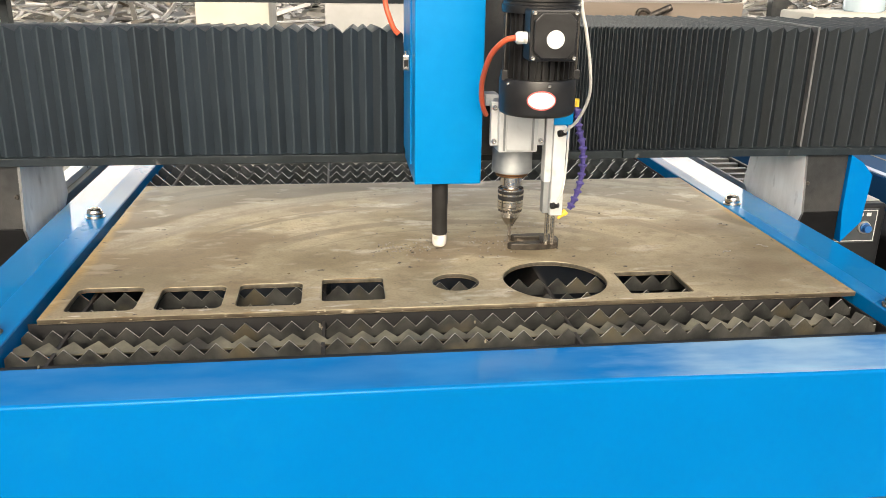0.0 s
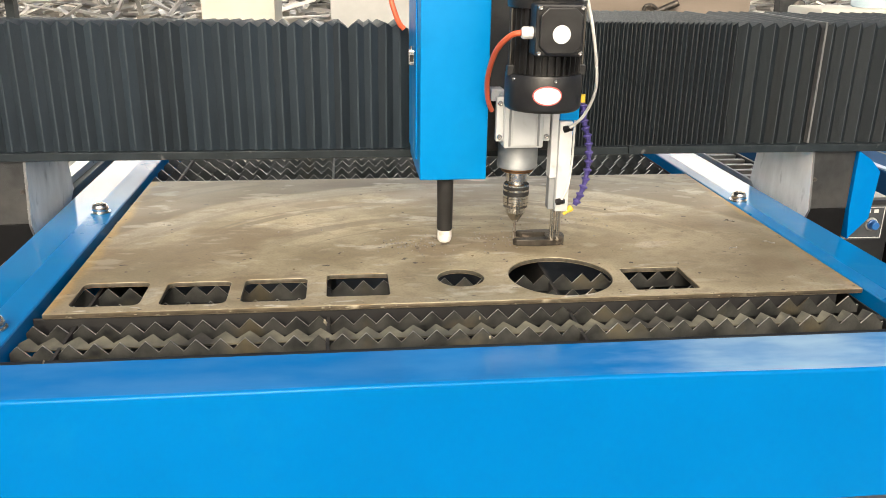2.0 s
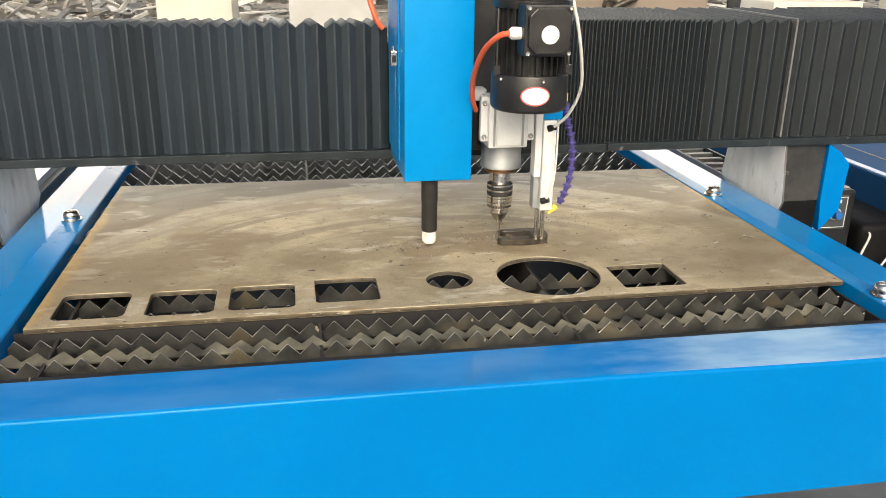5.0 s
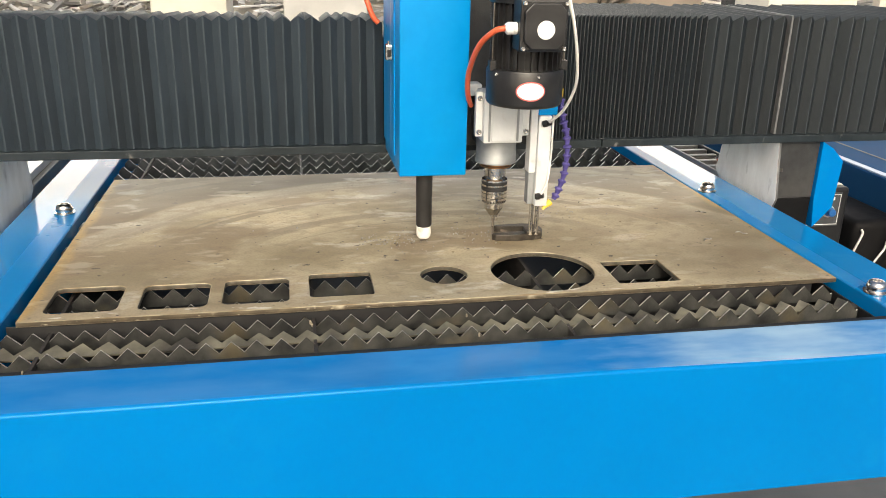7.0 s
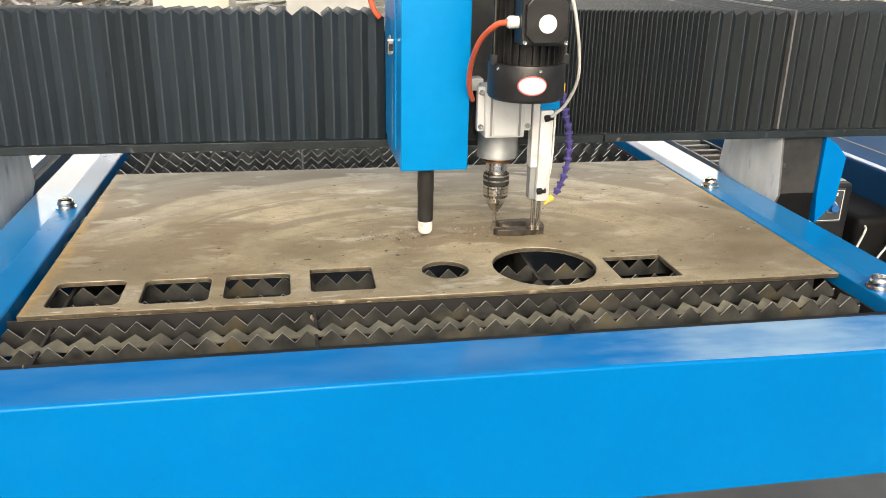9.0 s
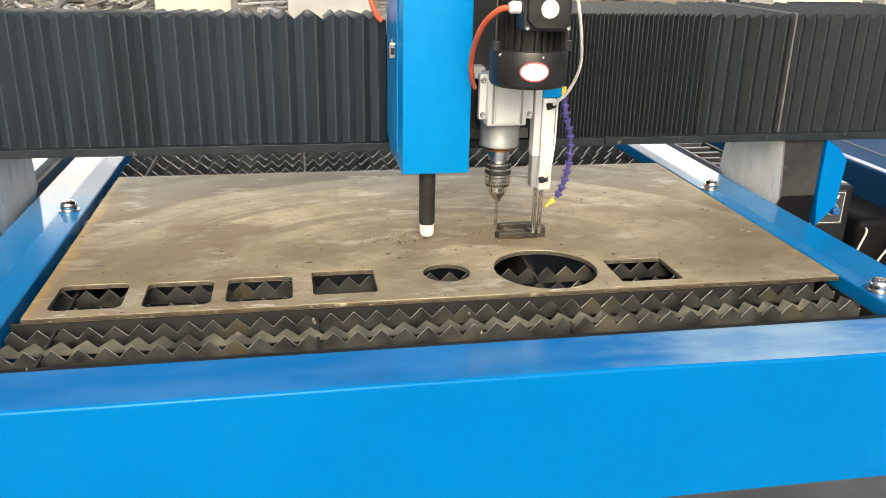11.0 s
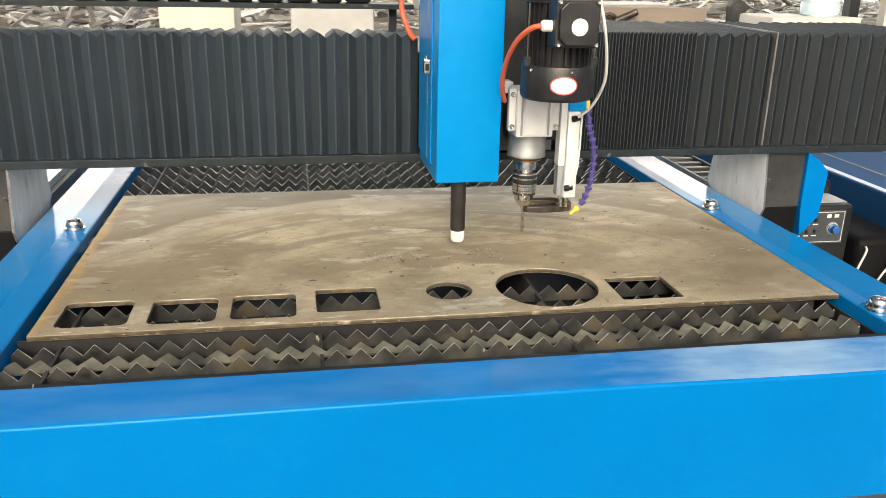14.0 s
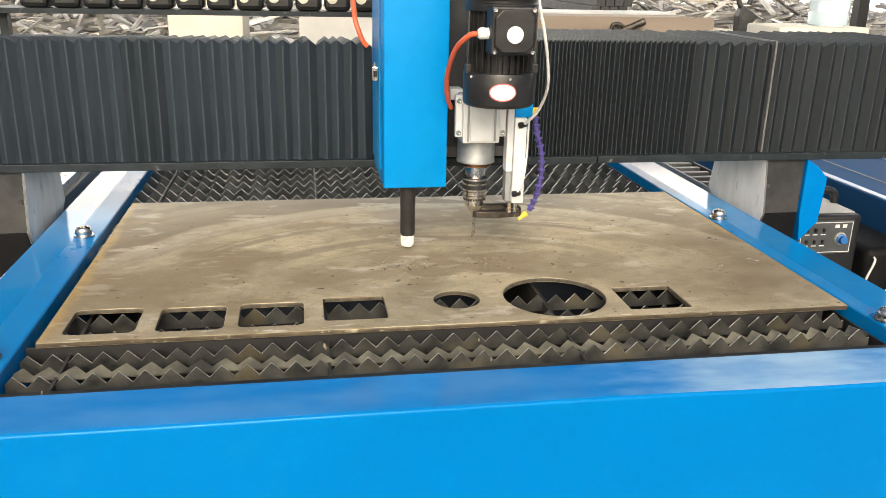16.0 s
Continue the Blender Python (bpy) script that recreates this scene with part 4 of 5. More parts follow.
def build_drill():
    d = thing("drill_unit", (DX, DY, 0.9), "vertical drill head with a black motor and steel chuck", "drill head")
    part("slide_bridge", box(0.098, 0.168, 0.336, 0.401, 1.00, 1.115, 0.002), BRACKET, d)
    part("slide", box(0.070, 0.245, 0.40, 0.500, 0.985, 1.46, 0.003), BRACKET, d, "dark slide behind the spindle")
    part("slide_cap", box(0.080, 0.108, 0.36, 0.402, 1.10, 1.125, 0.002), SILVER, d)
    # aluminium spindle block with raised middle and flanges
    blk = part("spindle_block", box(0.0915, 0.1725, 0.258, 0.335, 1.022, 1.122, 0.003, 2), SILVER, d, "white aluminium spindle block", True)
    part("face_plate", box(0.1075, 0.1565, 0.2545, 0.2575, 1.027, 1.1215, 0.0012), SILVER, blk)
    for x in (0.1005, 0.1595):
        part("groove", box(x, x + 0.0045, 0.2566, 0.2577, 1.026, 1.1215), QUILL, blk, "grey groove beside the face plate")
    part("flange_left", box(0.0765, 0.0912, 0.268, 0.286, 1.034, 1.124, 0.002), SILVER, blk)
    part("flange_right", box(0.1728, 0.1885, 0.268, 0.286, 1.034, 1.124, 0.002), SILVER, blk)
    for x in (0.0835, 0.181):
        for z in (1.044, 1.112):
            part("bolt", bolt_head((x, 0.2678, z), 0.0055, 0.004, FRONT), STEEL, blk, "", True)
    part("quill", lathe((DX, DY, 0), [(0.036, 0.9665), (0.043, 0.9675), (0.0435, 0.972), (0.0425, 0.974), (0.0425, 1.0225)], 40), QUILL, d, "bright ground steel quill", True)
    part("ring", lathe((DX, DY, 0), [(0.028, 0.957), (0.0335, 0.9578), (0.0345, 0.9590), (0.0345, 0.9612), (0.0300, 0.9616), (0.0300, 0.9634), (0.0350, 0.9638), (0.0350, 0.9664)], 36), BRONZE, d, "bronze ring", True)
    # the turning parts
    ch = part("chuck", lathe((DX, DY, 0), [(0.0085, 0.8485), (0.0108, 0.8490), (0.0112, 0.8500), (0.0205, 0.8640), (0.0215, 0.8660), (0.0215, 0.8818), (0.0222, 0.8832),
                                           (0.0266, 0.8836), (0.0275, 0.8848), (0.0275, 0.9050), (0.0264, 0.9060), (0.0264, 0.9140), (0.0275, 0.9148),
                                           (0.0275, 0.9186), (0.0264, 0.9194), (0.0264, 0.9250), (0.0275, 0.9258), (0.0272, 0.9290), (0.0240, 0.9312),
                                           (0.0178, 0.9318), (0.0178, 0.9352), (0.0228, 0.9358), (0.0236, 0.9370), (0.0236, 0.957)], 40), STEEL, d,
              "chrome keyed drill chuck", False, at=(DX, DY, 0.9))
    for z0, z1 in ((0.9058, 0.9142), (0.9192, 0.9252)):
        part("grip_band", lathe((DX, DY, 0), [(0.0262, z0), (0.0278, z0 + 0.0005), (0.0278, z1 - 0.0005), (0.0262, z1)], 40), RUBBER, ch, "dark knurled band")
    for z in (0.8895, 0.8990):
        part("grip_line", lathe((DX, DY, 0), [(0.0272, z), (0.0277, z + 0.0002), (0.0277, z + 0.0012), (0.0272, z + 0.0014)], 40), DARK_STEEL, ch, "dark turned line")
    b = bmesh.new()
    for k in range(26):
        a = 2 * math.pi * k / 26
        bx = box(-0.0012, 0.0012, 0.0212, 0.0258, 0.8780, 0.8834)
        bmesh.ops.transform(bx, matrix=Matrix.Translation((DX, DY, 0)) @ pose(0, 0, 0, 0, 0, math.degrees(a)), verts=bx.verts[:])
        join(b, bx)
    part("gear_teeth", b, DARK_STEEL, ch)
    part("key_hole", lathe((DX, DY - 0.0213, 0.872), [(0.0036, 0), (0.0036, 0.0006), (0.002, 0.0006)], 14, FRONT), DARK_STEEL, ch)
    for k in range(3):
        a = 2 * math.pi * k / 3
        bx = box(0.0030, 0.0078, -0.0018, 0.0018, 0.8415, 0.8492, 0.0006)
        bmesh.ops.transform(bx, matrix=Matrix.Translation((DX, DY, 0)) @ pose(0, 0, 0, 0, 0, math.degrees(a)), verts=bx.verts[:])
        part("jaw", bx, STEEL, ch)
    # twist bit: two-lobed section that turns as it descends
    b = bmesh.new()
    rings = []
    for i in range(46):
        z = 0.853 - 0.067 * i / 45
        tw = 0.0 if z > 0.838 else (0.838 - z) / 0.0135 * math.pi
        ring = []
        for k in range(14):
            a = 2 * math.pi * k / 14
            r = 0.0040 if z > 0.838 else 0.0023 + 0.0018 * abs(math.cos(a)) ** 0.7
            if i == 45:
                r *= 0.15
            ring.append(b.verts.new((DX + r * math.cos(a + tw), DY + r * math.sin(a + tw), z)))
        rings.append(ring)
    for r0, r1 in zip(rings, rings[1:]):
        for k in range(14):
            b.faces.new((r0[k], r0[(k + 1) % 14], r1[(k + 1) % 14], r1[k]))
    b.faces.new(rings[0])
    b.faces.new(rings[-1][::-1])
    part("twist_bit", b, BIT, ch, "twist drill bit", True)
    # motor
    mo = part("motor", lathe((MX, MY, 0), [(0.058, 1.185), (0.060, 1.30), (0.060, 1.31)], 40), BLACK_MOTOR, d, "black finned electric motor")
    part("cowl", lathe((MX, MY, 0), [(0.060, 1.122), (0.066, 1.1225), (0.0695, 1.125), (MR, 1.130), (MR, 1.186), (0.070, 1.189), (0.064, 1.1895), (0.060, 1.189)], 48),
         BLACK_MOTOR, mo, "smooth black cowl", True)
    for k in range(30):
        a = 2 * math.pi * k / 30
        fin = box(0.057, 0.0672, -0.0011, 0.0011, 1.190, 1.304)
        bmesh.ops.transform(fin, matrix=Matrix.Translation((MX, MY, 0)) @ pose(0, 0, 0, 0, 0, math.degrees(a)), verts=fin.verts[:])
        part("fin", fin, BLACK_MOTOR, mo)
    part("end_bell", lathe((MX, MY, 0), [(0.056, 1.3045), (0.0705, 1.305), (0.0715, 1.309), (0.0715, 1.318), (0.069, 1.320), (0.069, 1.324), (0.071, 1.326),
                                        (0.071, 1.40), (0.06, 1.415)], 44), BLACK_MOTOR, mo, "", True)
    for a in (195, 345):
        x, y = MX + 0.0695 * math.cos(radians(a)), MY + 0.0695 * math.sin(radians(a))
        part("lug", box(x - 0.006, x + 0.006, y - 0.006, y + 0.006, 1.186, 1.204, 0.001), BLACK_MOTOR, mo)
        part("tie_rod", lathe((x, y, 1.204), [(0.002, 0), (0.002, 0.10)], 8), DARK_STEEL, mo)
    # terminal box
    jb = part("terminal_box", box(0.098, 0.182, 0.046, 0.098, 1.229, 1.316, 0.004), BLACK_MOTOR, mo, "black terminal box")
    c = 0.013
    x0, x1, z0, z1 = 0.1035, 0.1765, 1.2345, 1.3105
    part("cover", prism([(x0 + c, z0), (x1 - c, z0), (x1, z0 + c), (x1, z1 - c), (x1 - c, z1), (x0 + c, z1), (x0, z1 - c), (x0, z0 + c)], "Y", 0.037, 0.0458, 0.002),
         BLACK_MOTOR, jb)
    for x in (0.104, 0.176):
        for z in (1.235, 1.310):
            part("screw", bolt_head((x, 0.0458, z), 0.0040, 0.005, FRONT), STEEL, jb, "", True)
    part("round_label", lathe((0.1405, 0.0368, 1.267), [(0.0155, 0), (0.0155, 0.0004)], 28, FRONT), WHITE, jb, "round white label")
    part("gland", lathe((0.097, 0.068, 1.267), [(0.0105, 0), (0.0105, 0.005), (0.009, 0.006), (0.0108, 0.0065), (0.0108, 0.016), (0.0075, 0.020)], 12, pose(0, 0, 0, 0, -90)), WHITE, jb,
         "white cable gland")
    part("cable", tube([(0.078, 0.068, 1.267), (0.061, 0.078, 1.261), (0.045, 0.12, 1.232), (0.042, 0.18, 1.184), (0.047, 0.22, 1.146), (0.055, 0.245, 1.118), (0.066, 0.27, 1.098)],
                       0.0052), ORANGE, jb, "orange-red cable", True)
    # oval badge bent round the cowl, blank
    for nm, a, c, dr, mt in (("badge_rim", 0.027, 0.0175, 0.0006, RED), ("badge", 0.0245, 0.015, 0.0012, WHITE)):
        b = bmesh.new()
        ring = []
        for k in range(36):
            u, v = a * math.cos(2 * math.pi * k / 36), c * math.sin(2 * math.pi * k / 36)
            th = radians(-96) + u / MR
            ring.append((th, 1.1555 + v))
        mid = [[b.verts.new((MX + (MR + dr) * math.cos(radians(-96) + (th - radians(-96)) * s), MY + (MR + dr) * math.sin(radians(-96) + (th - radians(-96)) * s),
                             1.1555 + (z - 1.1555) * s)) for th, z in ring] for s in (0.33, 0.66, 1.0)]
        rim = [b.verts.new((MX + (MR - 0.001) * math.cos(th), MY + (MR - 0.001) * math.sin(th), z)) for th, z in ring]
        b.faces.new(mid[0])
        for r0, r1 in ((mid[0], mid[1]), (mid[1], mid[2]), (mid[2], rim)):
            for k in range(36):
                b.faces.new((r0[k], r0[(k + 1) % 36], r1[(k + 1) % 36], r1[k]))
        part(nm, b, mt, mo, "blank white oval badge" if nm == "badge" else "red oval rim")
    for a in (-86, -150):
        x, y = MX + MR * math.cos(radians(a)), MY + MR * math.sin(radians(a))
        part("screw", bolt_head((x, y + 0.0005, 1.1815), 0.0035, 0.003, pose(0, 0, 0, 90, 0, a + 90)), STEEL, mo, "", True)
    # pressing cylinder
    cy = part("cylinder", box(0.2055, 0.2325, 0.256, 0.292, 0.886, 1.076, 0.002), SILVER, d, "white aluminium pressing cylinder", True)
    part("guide_bar", box(0.1905, 0.2050, 0.262, 0.292, 0.957, 1.13, 0.0015), SILVER, cy)
    part("guide_tail", box(0.1925, 0.2050, 0.268, 0.292, 0.888, 0.9565, 0.001), QUILL, cy)
    part("mount", box(0.189, 0.245, 0.293, 0.40, 1.04, 1.13, 0.002), BLUE_BOX, cy, "blue mounting bracket")
    part("blue_tab", box(0.2058, 0.246, 0.264, 0.2915, 1.0765, 1.13, 0.002), BLUE_BOX, cy, "bright blue bracket on top of the cylinder")
    for x, z in ((0.215, 1.060), (0.208, 0.907)):
        part("fitting", lathe((x, 0.257, z), [(0.007, 0), (0.007, 0.008), (0.0055, 0.009), (0.0055, 0.017)], 14, pose(0, 0, 0, 75, 0, 55)), BLACK, cy, "black push-in air fitting", True)
    part("air_tube", tube([(0.224, 0.246, 1.066), (0.243, 0.22, 1.096), (0.250, 0.18, 1.15), (0.238, 0.15, 1.21), (0.224, 0.14, 1.27), (0.213, 0.15, 1.33), (0.22, 0.18, 1.42)],
                          0.0032), WHITE_TUBE, d, "white air tube", True)
    part("air_tube", tube([(0.216, 0.247, 0.914), (0.228, 0.250, 0.94), (0.2365, 0.262, 0.99), (0.239, 0.268, 1.05), (0.241, 0.272, 1.13)], 0.0022), WHITE_TUBE, d, "white air tube", True)
    # pressing foot: two rods and a fork that holds the plate down beside the bit
    bow = [(0.226 + 0.018 * math.cos(radians(q)), 0.320 + 0.034 * math.sin(radians(q))) for q in range(-70, 81, 15)]
    inside = [(0.205 + 0.014 * math.cos(radians(q)), 0.321 + 0.0165 * math.sin(radians(q))) for q in range(80, -81, -20)]
    ft = part("pressing_foot", prism([(0.126, 0.296), (0.134, 0.287), (0.180, 0.282), (0.214, 0.2835)] + bow + [(0.205, 0.356), (0.150, 0.355), (0.143, 0.349), (0.150, 0.342)]
                                     + inside + [(0.180, 0.300), (0.134, 0.303)], "Z", 0.8006, 0.8150, 0.0022), FOOT_STEEL, d,
              "blackened steel fork foot", at=(0.218, 0.30, 0.80))
    part("foot_clamp", box(0.199, 0.231, 0.276, 0.310, 0.8157, 0.825, 0.003), FOOT_STEEL, ft)
    for x in (0.207, 0.2195):
        part("rod", lathe((x, 0.280, 0), [(0.0048, 0.815), (0.0048, 0.935)], 16), STEEL, ft, "polished rod", True)
    return d, ch, ft


drill_unit, chuck, foot = build_drill()

# ---- chips on the plate ----


def build_chips():
    rng = random.Random(8)
    b = bmesh.new()
    spots = [(-0.10, 0.315, 0.036, 0.024, 90), (-0.055, 0.300, 0.05, 0.03, 24), (0.115, 0.322, 0.026, 0.020, 26), (0.07, 0.33, 0.04, 0.03, 10),
             (0.0, 0.40, 0.03, 0.02, 14), (0.0, 0.3, 0.4, 0.15, 40), (0.22, 0.46, 0.10, 0.02, 22), (0.34, 0.47, 0.03, 0.02, 12), (0.0, 0.2, 0.1, 0.05, 14)]
    for x, y, sx, sy, n in spots:
        for _ in range(n):
            px, py = rng.gauss(x, sx), rng.gauss(y, sy)
            if abs(px) > 0.72 or not 0.235 < py < 0.85:
                continue
            r = rng.uniform(0.0008, 0.0019)
            a0 = rng.uniform(0, 6.28)
            vs = []
            for k in range(5):
                a = a0 + k * 0.8
                for h in (0.0, r * 1.4):
                    vs.append(b.verts.new((px + r * math.cos(a) * rng.uniform(0.7, 1.6), py + r * math.sin(a), TOP + 0.0004 + h)))
            for k in range(4):
                b.faces.new((vs[2 * k], vs[2 * k + 2], vs[2 * k + 3], vs[2 * k + 1]))
            b.faces.new([vs[2 * k] for k in range(5)])
            b.faces.new([vs[2 * k + 1] for k in range(5)][::-1])
    ob = part("metal_chips", b, CHIP)
    tagged(ob, "curled bright steel drilling chips lying on the plate", "metal chips", kind="stuff")
    for x, y, a in ((0.60, 0.236, 25), (0.696, 0.268, -35), (0.676, 0.425, -20)):
        b = tube([(-0.012, 0, 0), (-0.004, 0.004, 0.001), (0.005, -0.003, 0.001), (0.013, 0.002, 0)], 0.0014, 6, 4)
        bmesh.ops.transform(b, matrix=Matrix.Translation((x, y, TOP + 0.0018)) @ pose(0, 0, 0, 0, 0, a), verts=b.verts[:])
        ob = part("swarf_curl", b, CHIP)
        tagged(ob, "small curled steel shaving lying on the plate", "shaving", group="shavings on the plate")


build_chips()


def build_slag():
    rng = random.Random(3)
    b = bmesh.new()
    for _ in range(120):
        x = rng.uniform(-0.74, 0.74)
        r = rng.uniform(0.0006, 0.0022)
        y = rng.choice((-r * 0.4, rng.uniform(0.0, 0.012)))
        z = TOP - rng.uniform(0.003, 0.009) if y < 0 else TOP
        bmesh.ops.create_icosphere(b, subdivisions=1, radius=r, matrix=Matrix.Translation((x, y, z)) @ Matrix.Diagonal((rng.uniform(1, 2.5), 1, 0.7, 1)))
    # larger spatter stuck on the slats and the inner lip
    for x, y, z, r in ((-0.271, -0.0225, 0.779, 0.0035), (-0.268, -0.0235, 0.774, 0.0026), (0.006, -0.0225, 0.775, 0.0026), (0.012, -0.0985, 0.773, 0.0028),
                       (-0.702, -0.152, 0.7852, 0.0022), (-0.701, -0.158, 0.7852, 0.0016), (-0.637, 0.0585, 0.787, 0.0022)):
        bmesh.ops.create_icosphere(b, subdivisions=1, radius=r, matrix=Matrix.Translation((x, y, z)) @ Matrix.Diagonal((0.8, 1, 1.5, 1)))
    ob = part("slag_beads", b, SLAG)
    tagged(ob, "pale slag beads along the cut edge of the plate", "slag", kind="stuff")


build_slag()

# ---- beside the table ----


def build_power_source():
    x0, x1, y0, y1, z0, z1 = 1.348, 1.588, 1.10, 1.52, 0.26, 0.64
    p = thing("power_source", (1.48, 1.3, z0), "black and grey plasma power source with a blue knob", "power supply")
    part("case", box(x0, x1, y0, y1, z0, z1, 0.012, 3), BLACK, p, smooth=True)
    pn = part("front_panel", box(x0 + 0.012, x1 - 0.030, y0 - 0.004, y0 - 0.0005, 0.505, 0.625, 0.001), PANEL, p, "grey control panel with a pale border")
    for a in ((x0 + 0.016, x1 - 0.034, 0.617, 0.619), (x0 + 0.016, x1 - 0.034, 0.511, 0.513)):
        part("border_line", box(a[0], a[1], y0 - 0.0052, y0 - 0.0042, a[2], a[3]), WHITE, pn)
    for x in (x0 + 0.016, x1 - 0.036):
        part("border_line", box(x, x + 0.002, y0 - 0.0052, y0 - 0.0042, 0.5135, 0.6165), WHITE, pn)
    k = part("knob", lathe((x1 - 0.075, y0 - 0.0045, 0.56), [(0.017, 0), (0.017, 0.010), (0.0135, 0.012), (0.0135, 0.026), (0.011, 0.028)], 24, FRONT), KNOB, pn, "round blue knob", True)
    part("knob_ring", lathe((x1 - 0.075, y0 - 0.0043, 0.56), [(0.0225, 0), (0.0215, 0.005), (0.0175, 0.005)], 24, FRONT), RAIL, k)
    for r in range(2):
        for c in range(3):
            part("switch", box(x0 + 0.035 + 0.03 * c, x0 + 0.043 + 0.03 * c, y0 - 0.011, y0 - 0.0042, 0.545 + 0.04 * r, 0.558 + 0.04 * r, 0.001), BLACK, pn)
            part("mark", box(x0 + 0.030 + 0.03 * c, x0 + 0.048 + 0.03 * c, y0 - 0.0050, y0 - 0.0042, 0.534 + 0.04 * r, 0.537 + 0.04 * r), WHITE, pn)
    for c in range(2):
        part("mark", box(x1 - 0.10 + 0.028 * c, x1 - 0.084 + 0.028 * c, y0 - 0.0050, y0 - 0.0042, 0.598, 0.610), WHITE, pn)
    for i in range(4):
        part("vent_slat", box(x0 + 0.05, x0 + 0.13, y0 - 0.0035, y0 - 0.0005, 0.44 + 0.011 * i, 0.446 + 0.011 * i), RAIL, p)
    part("top_sheet", box(x0 + 0.01, x1 - 0.01, y0 + 0.03, y1 - 0.02, z1 + 0.0005, z1 + 0.004, 0.001), GREY, p)
    part("handle", tube([(1.575, y0 + 0.15, z1), (1.573, y0 + 0.15, z1 + 0.03), (1.555, y0 + 0.15, z1 + 0.048), (1.52, y0 + 0.15, z1 + 0.052), (1.43, y0 + 0.15, z1 + 0.052),
                         (1.40, y0 + 0.15, z1 + 0.042), (1.39, y0 + 0.15, z1)], 0.014), BLACK, p, "black carrying handle", True)
    st = thing("low_stand", (1.48, 1.3, 0), "black steel stand under the power source", "stand")
    part("top_plate", box(1.32, 1.66, 1.06, 1.58, 0.245, 0.2595, 0.002), BRACKET, st)
    for x in (1.34, 1.64):
        for y in (1.08, 1.56):
            part("leg", box(x - 0.012, x + 0.012, y - 0.012, y + 0.012, 0, 0.245), BRACKET, st)


build_power_source()


def build_blue_machine():
    m = thing("blue_machine_bed", (2.4, 2.6, 0), "dark blue steel machine bed with pale worn edges", "machine")
    part("bed", box(1.90, 2.90, 0.98, 4.6, 0.38, 0.60, 0.004), BLUE_DARK, m)
    for x in (1.905, 2.40):
        part("edge_strip", box(x, x + 0.032, 0.985, 4.59, 0.6005, 0.606, 0.001), PALE_BLUE, m, "pale worn edge")
    part("deck_seam", box(2.085, 2.10, 0.985, 4.59, 0.6005, 0.6015), BLACK, m)
    part("end_post", box(1.84, 1.885, 0.99, 1.04, 0.0, 0.78, 0.004), BLUE_DARK, m)
    for x in (2.0, 2.8):
        for y in (1.2, 4.4):
            part("leg", box(x - 0.05, x + 0.05, y - 0.05, y + 0.05, 0, 0.3795), BLUE_DARK, m)
    c = thing("tool_trolley", (1.76, 1.4, 0), "black steel trolley hung with coiled cables", "trolley")
    part("cabinet", box(1.665, 1.87, 1.14, 1.75, 0.08, 0.50, 0.03, 3), TROLLEY, c, smooth=True)
    for x in (1.70, 1.84):
        for y in (1.22, 1.69):
            part("wheel", lathe((x - 0.015, y, 0.04), [(0.03, 0), (0.04, 0.004), (0.04, 0.026), (0.03, 0.03)], 16, pose(0, 0, 0, 0, 90)), RUBBER, c, "", True)
    part("cable", tube([(1.62, 1.14, 0.27), (1.64, 1.12, 0.32), (1.655, 1.11, 0.40), (1.68, 1.115, 0.46), (1.69, 1.135, 0.47)], 0.004), WHITE_TUBE, c, "white cable", True)
    part("cable", tube([(1.70, 1.12, 0.20), (1.73, 1.11, 0.26), (1.74, 1.11, 0.34), (1.78, 1.115, 0.40), (1.80, 1.135, 0.42)], 0.004), WHITE_TUBE, c, "white cable", True)


build_blue_machine()


def build_cable_chain():
    c = thing("cable_chain", (1.02, 1.2, 0), "pale ladder-like cable chain with dark gaps", "cable chain")
    part("trough", box(0.968, 1.10, 0.86, 2.2, 0.708, 0.714, 0.001), BLACK, c)
    part("side_link", box(0.972, 0.980, 0.88, 2.2, 0.7145, 0.768, 0.002), SCRAP_GREY, c)
    part("side_link", box(1.078, 1.088, 0.88, 2.2, 0.7145, 0.772, 0.002), BRACKET, c)
    for k in range(19):
        y = 0.90 + 0.068 * k
        part("cross_bar", box(0.9805, 1.0775, y, y + 0.022, 0.750, 0.766, 0.002), SCRAP_GREY, c)
    for x, mt in ((1.00, ORANGE), (1.02, BLACK), (1.05, BLACK)):
        part("cable", tube([(x, 0.95, 0.724), (x, 1.4, 0.724), (x, 2.1, 0.724)], 0.007), mt, c, "", True)
    part("cable", tube([(1.04, 1.10, 0.73), (1.05, 1.03, 0.77), (1.07, 0.98, 0.80), (1.03, 0.93, 0.79), (1.0, 0.90, 0.75)], 0.006), ORANGE, c, "orange-red cable", True)
    part("cable", tube([(1.06, 1.12, 0.73), (1.07, 1.05, 0.78), (1.085, 0.99, 0.83), (1.06, 0.94, 0.86), (1.02, 0.90, 0.88)], 0.008), BLACK, c, "black cable", True)
    for x in (1.00, 1.07):
        part("support", box(x + 0.022, x + 0.026, 1.0, 1.06, 0.0, 0.7075), BRACKET, c)
        part("support", box(x + 0.022, x + 0.026, 2.05, 2.11, 0.0, 0.7075), BRACKET, c)


build_cable_chain()

# ---- yard behind ----


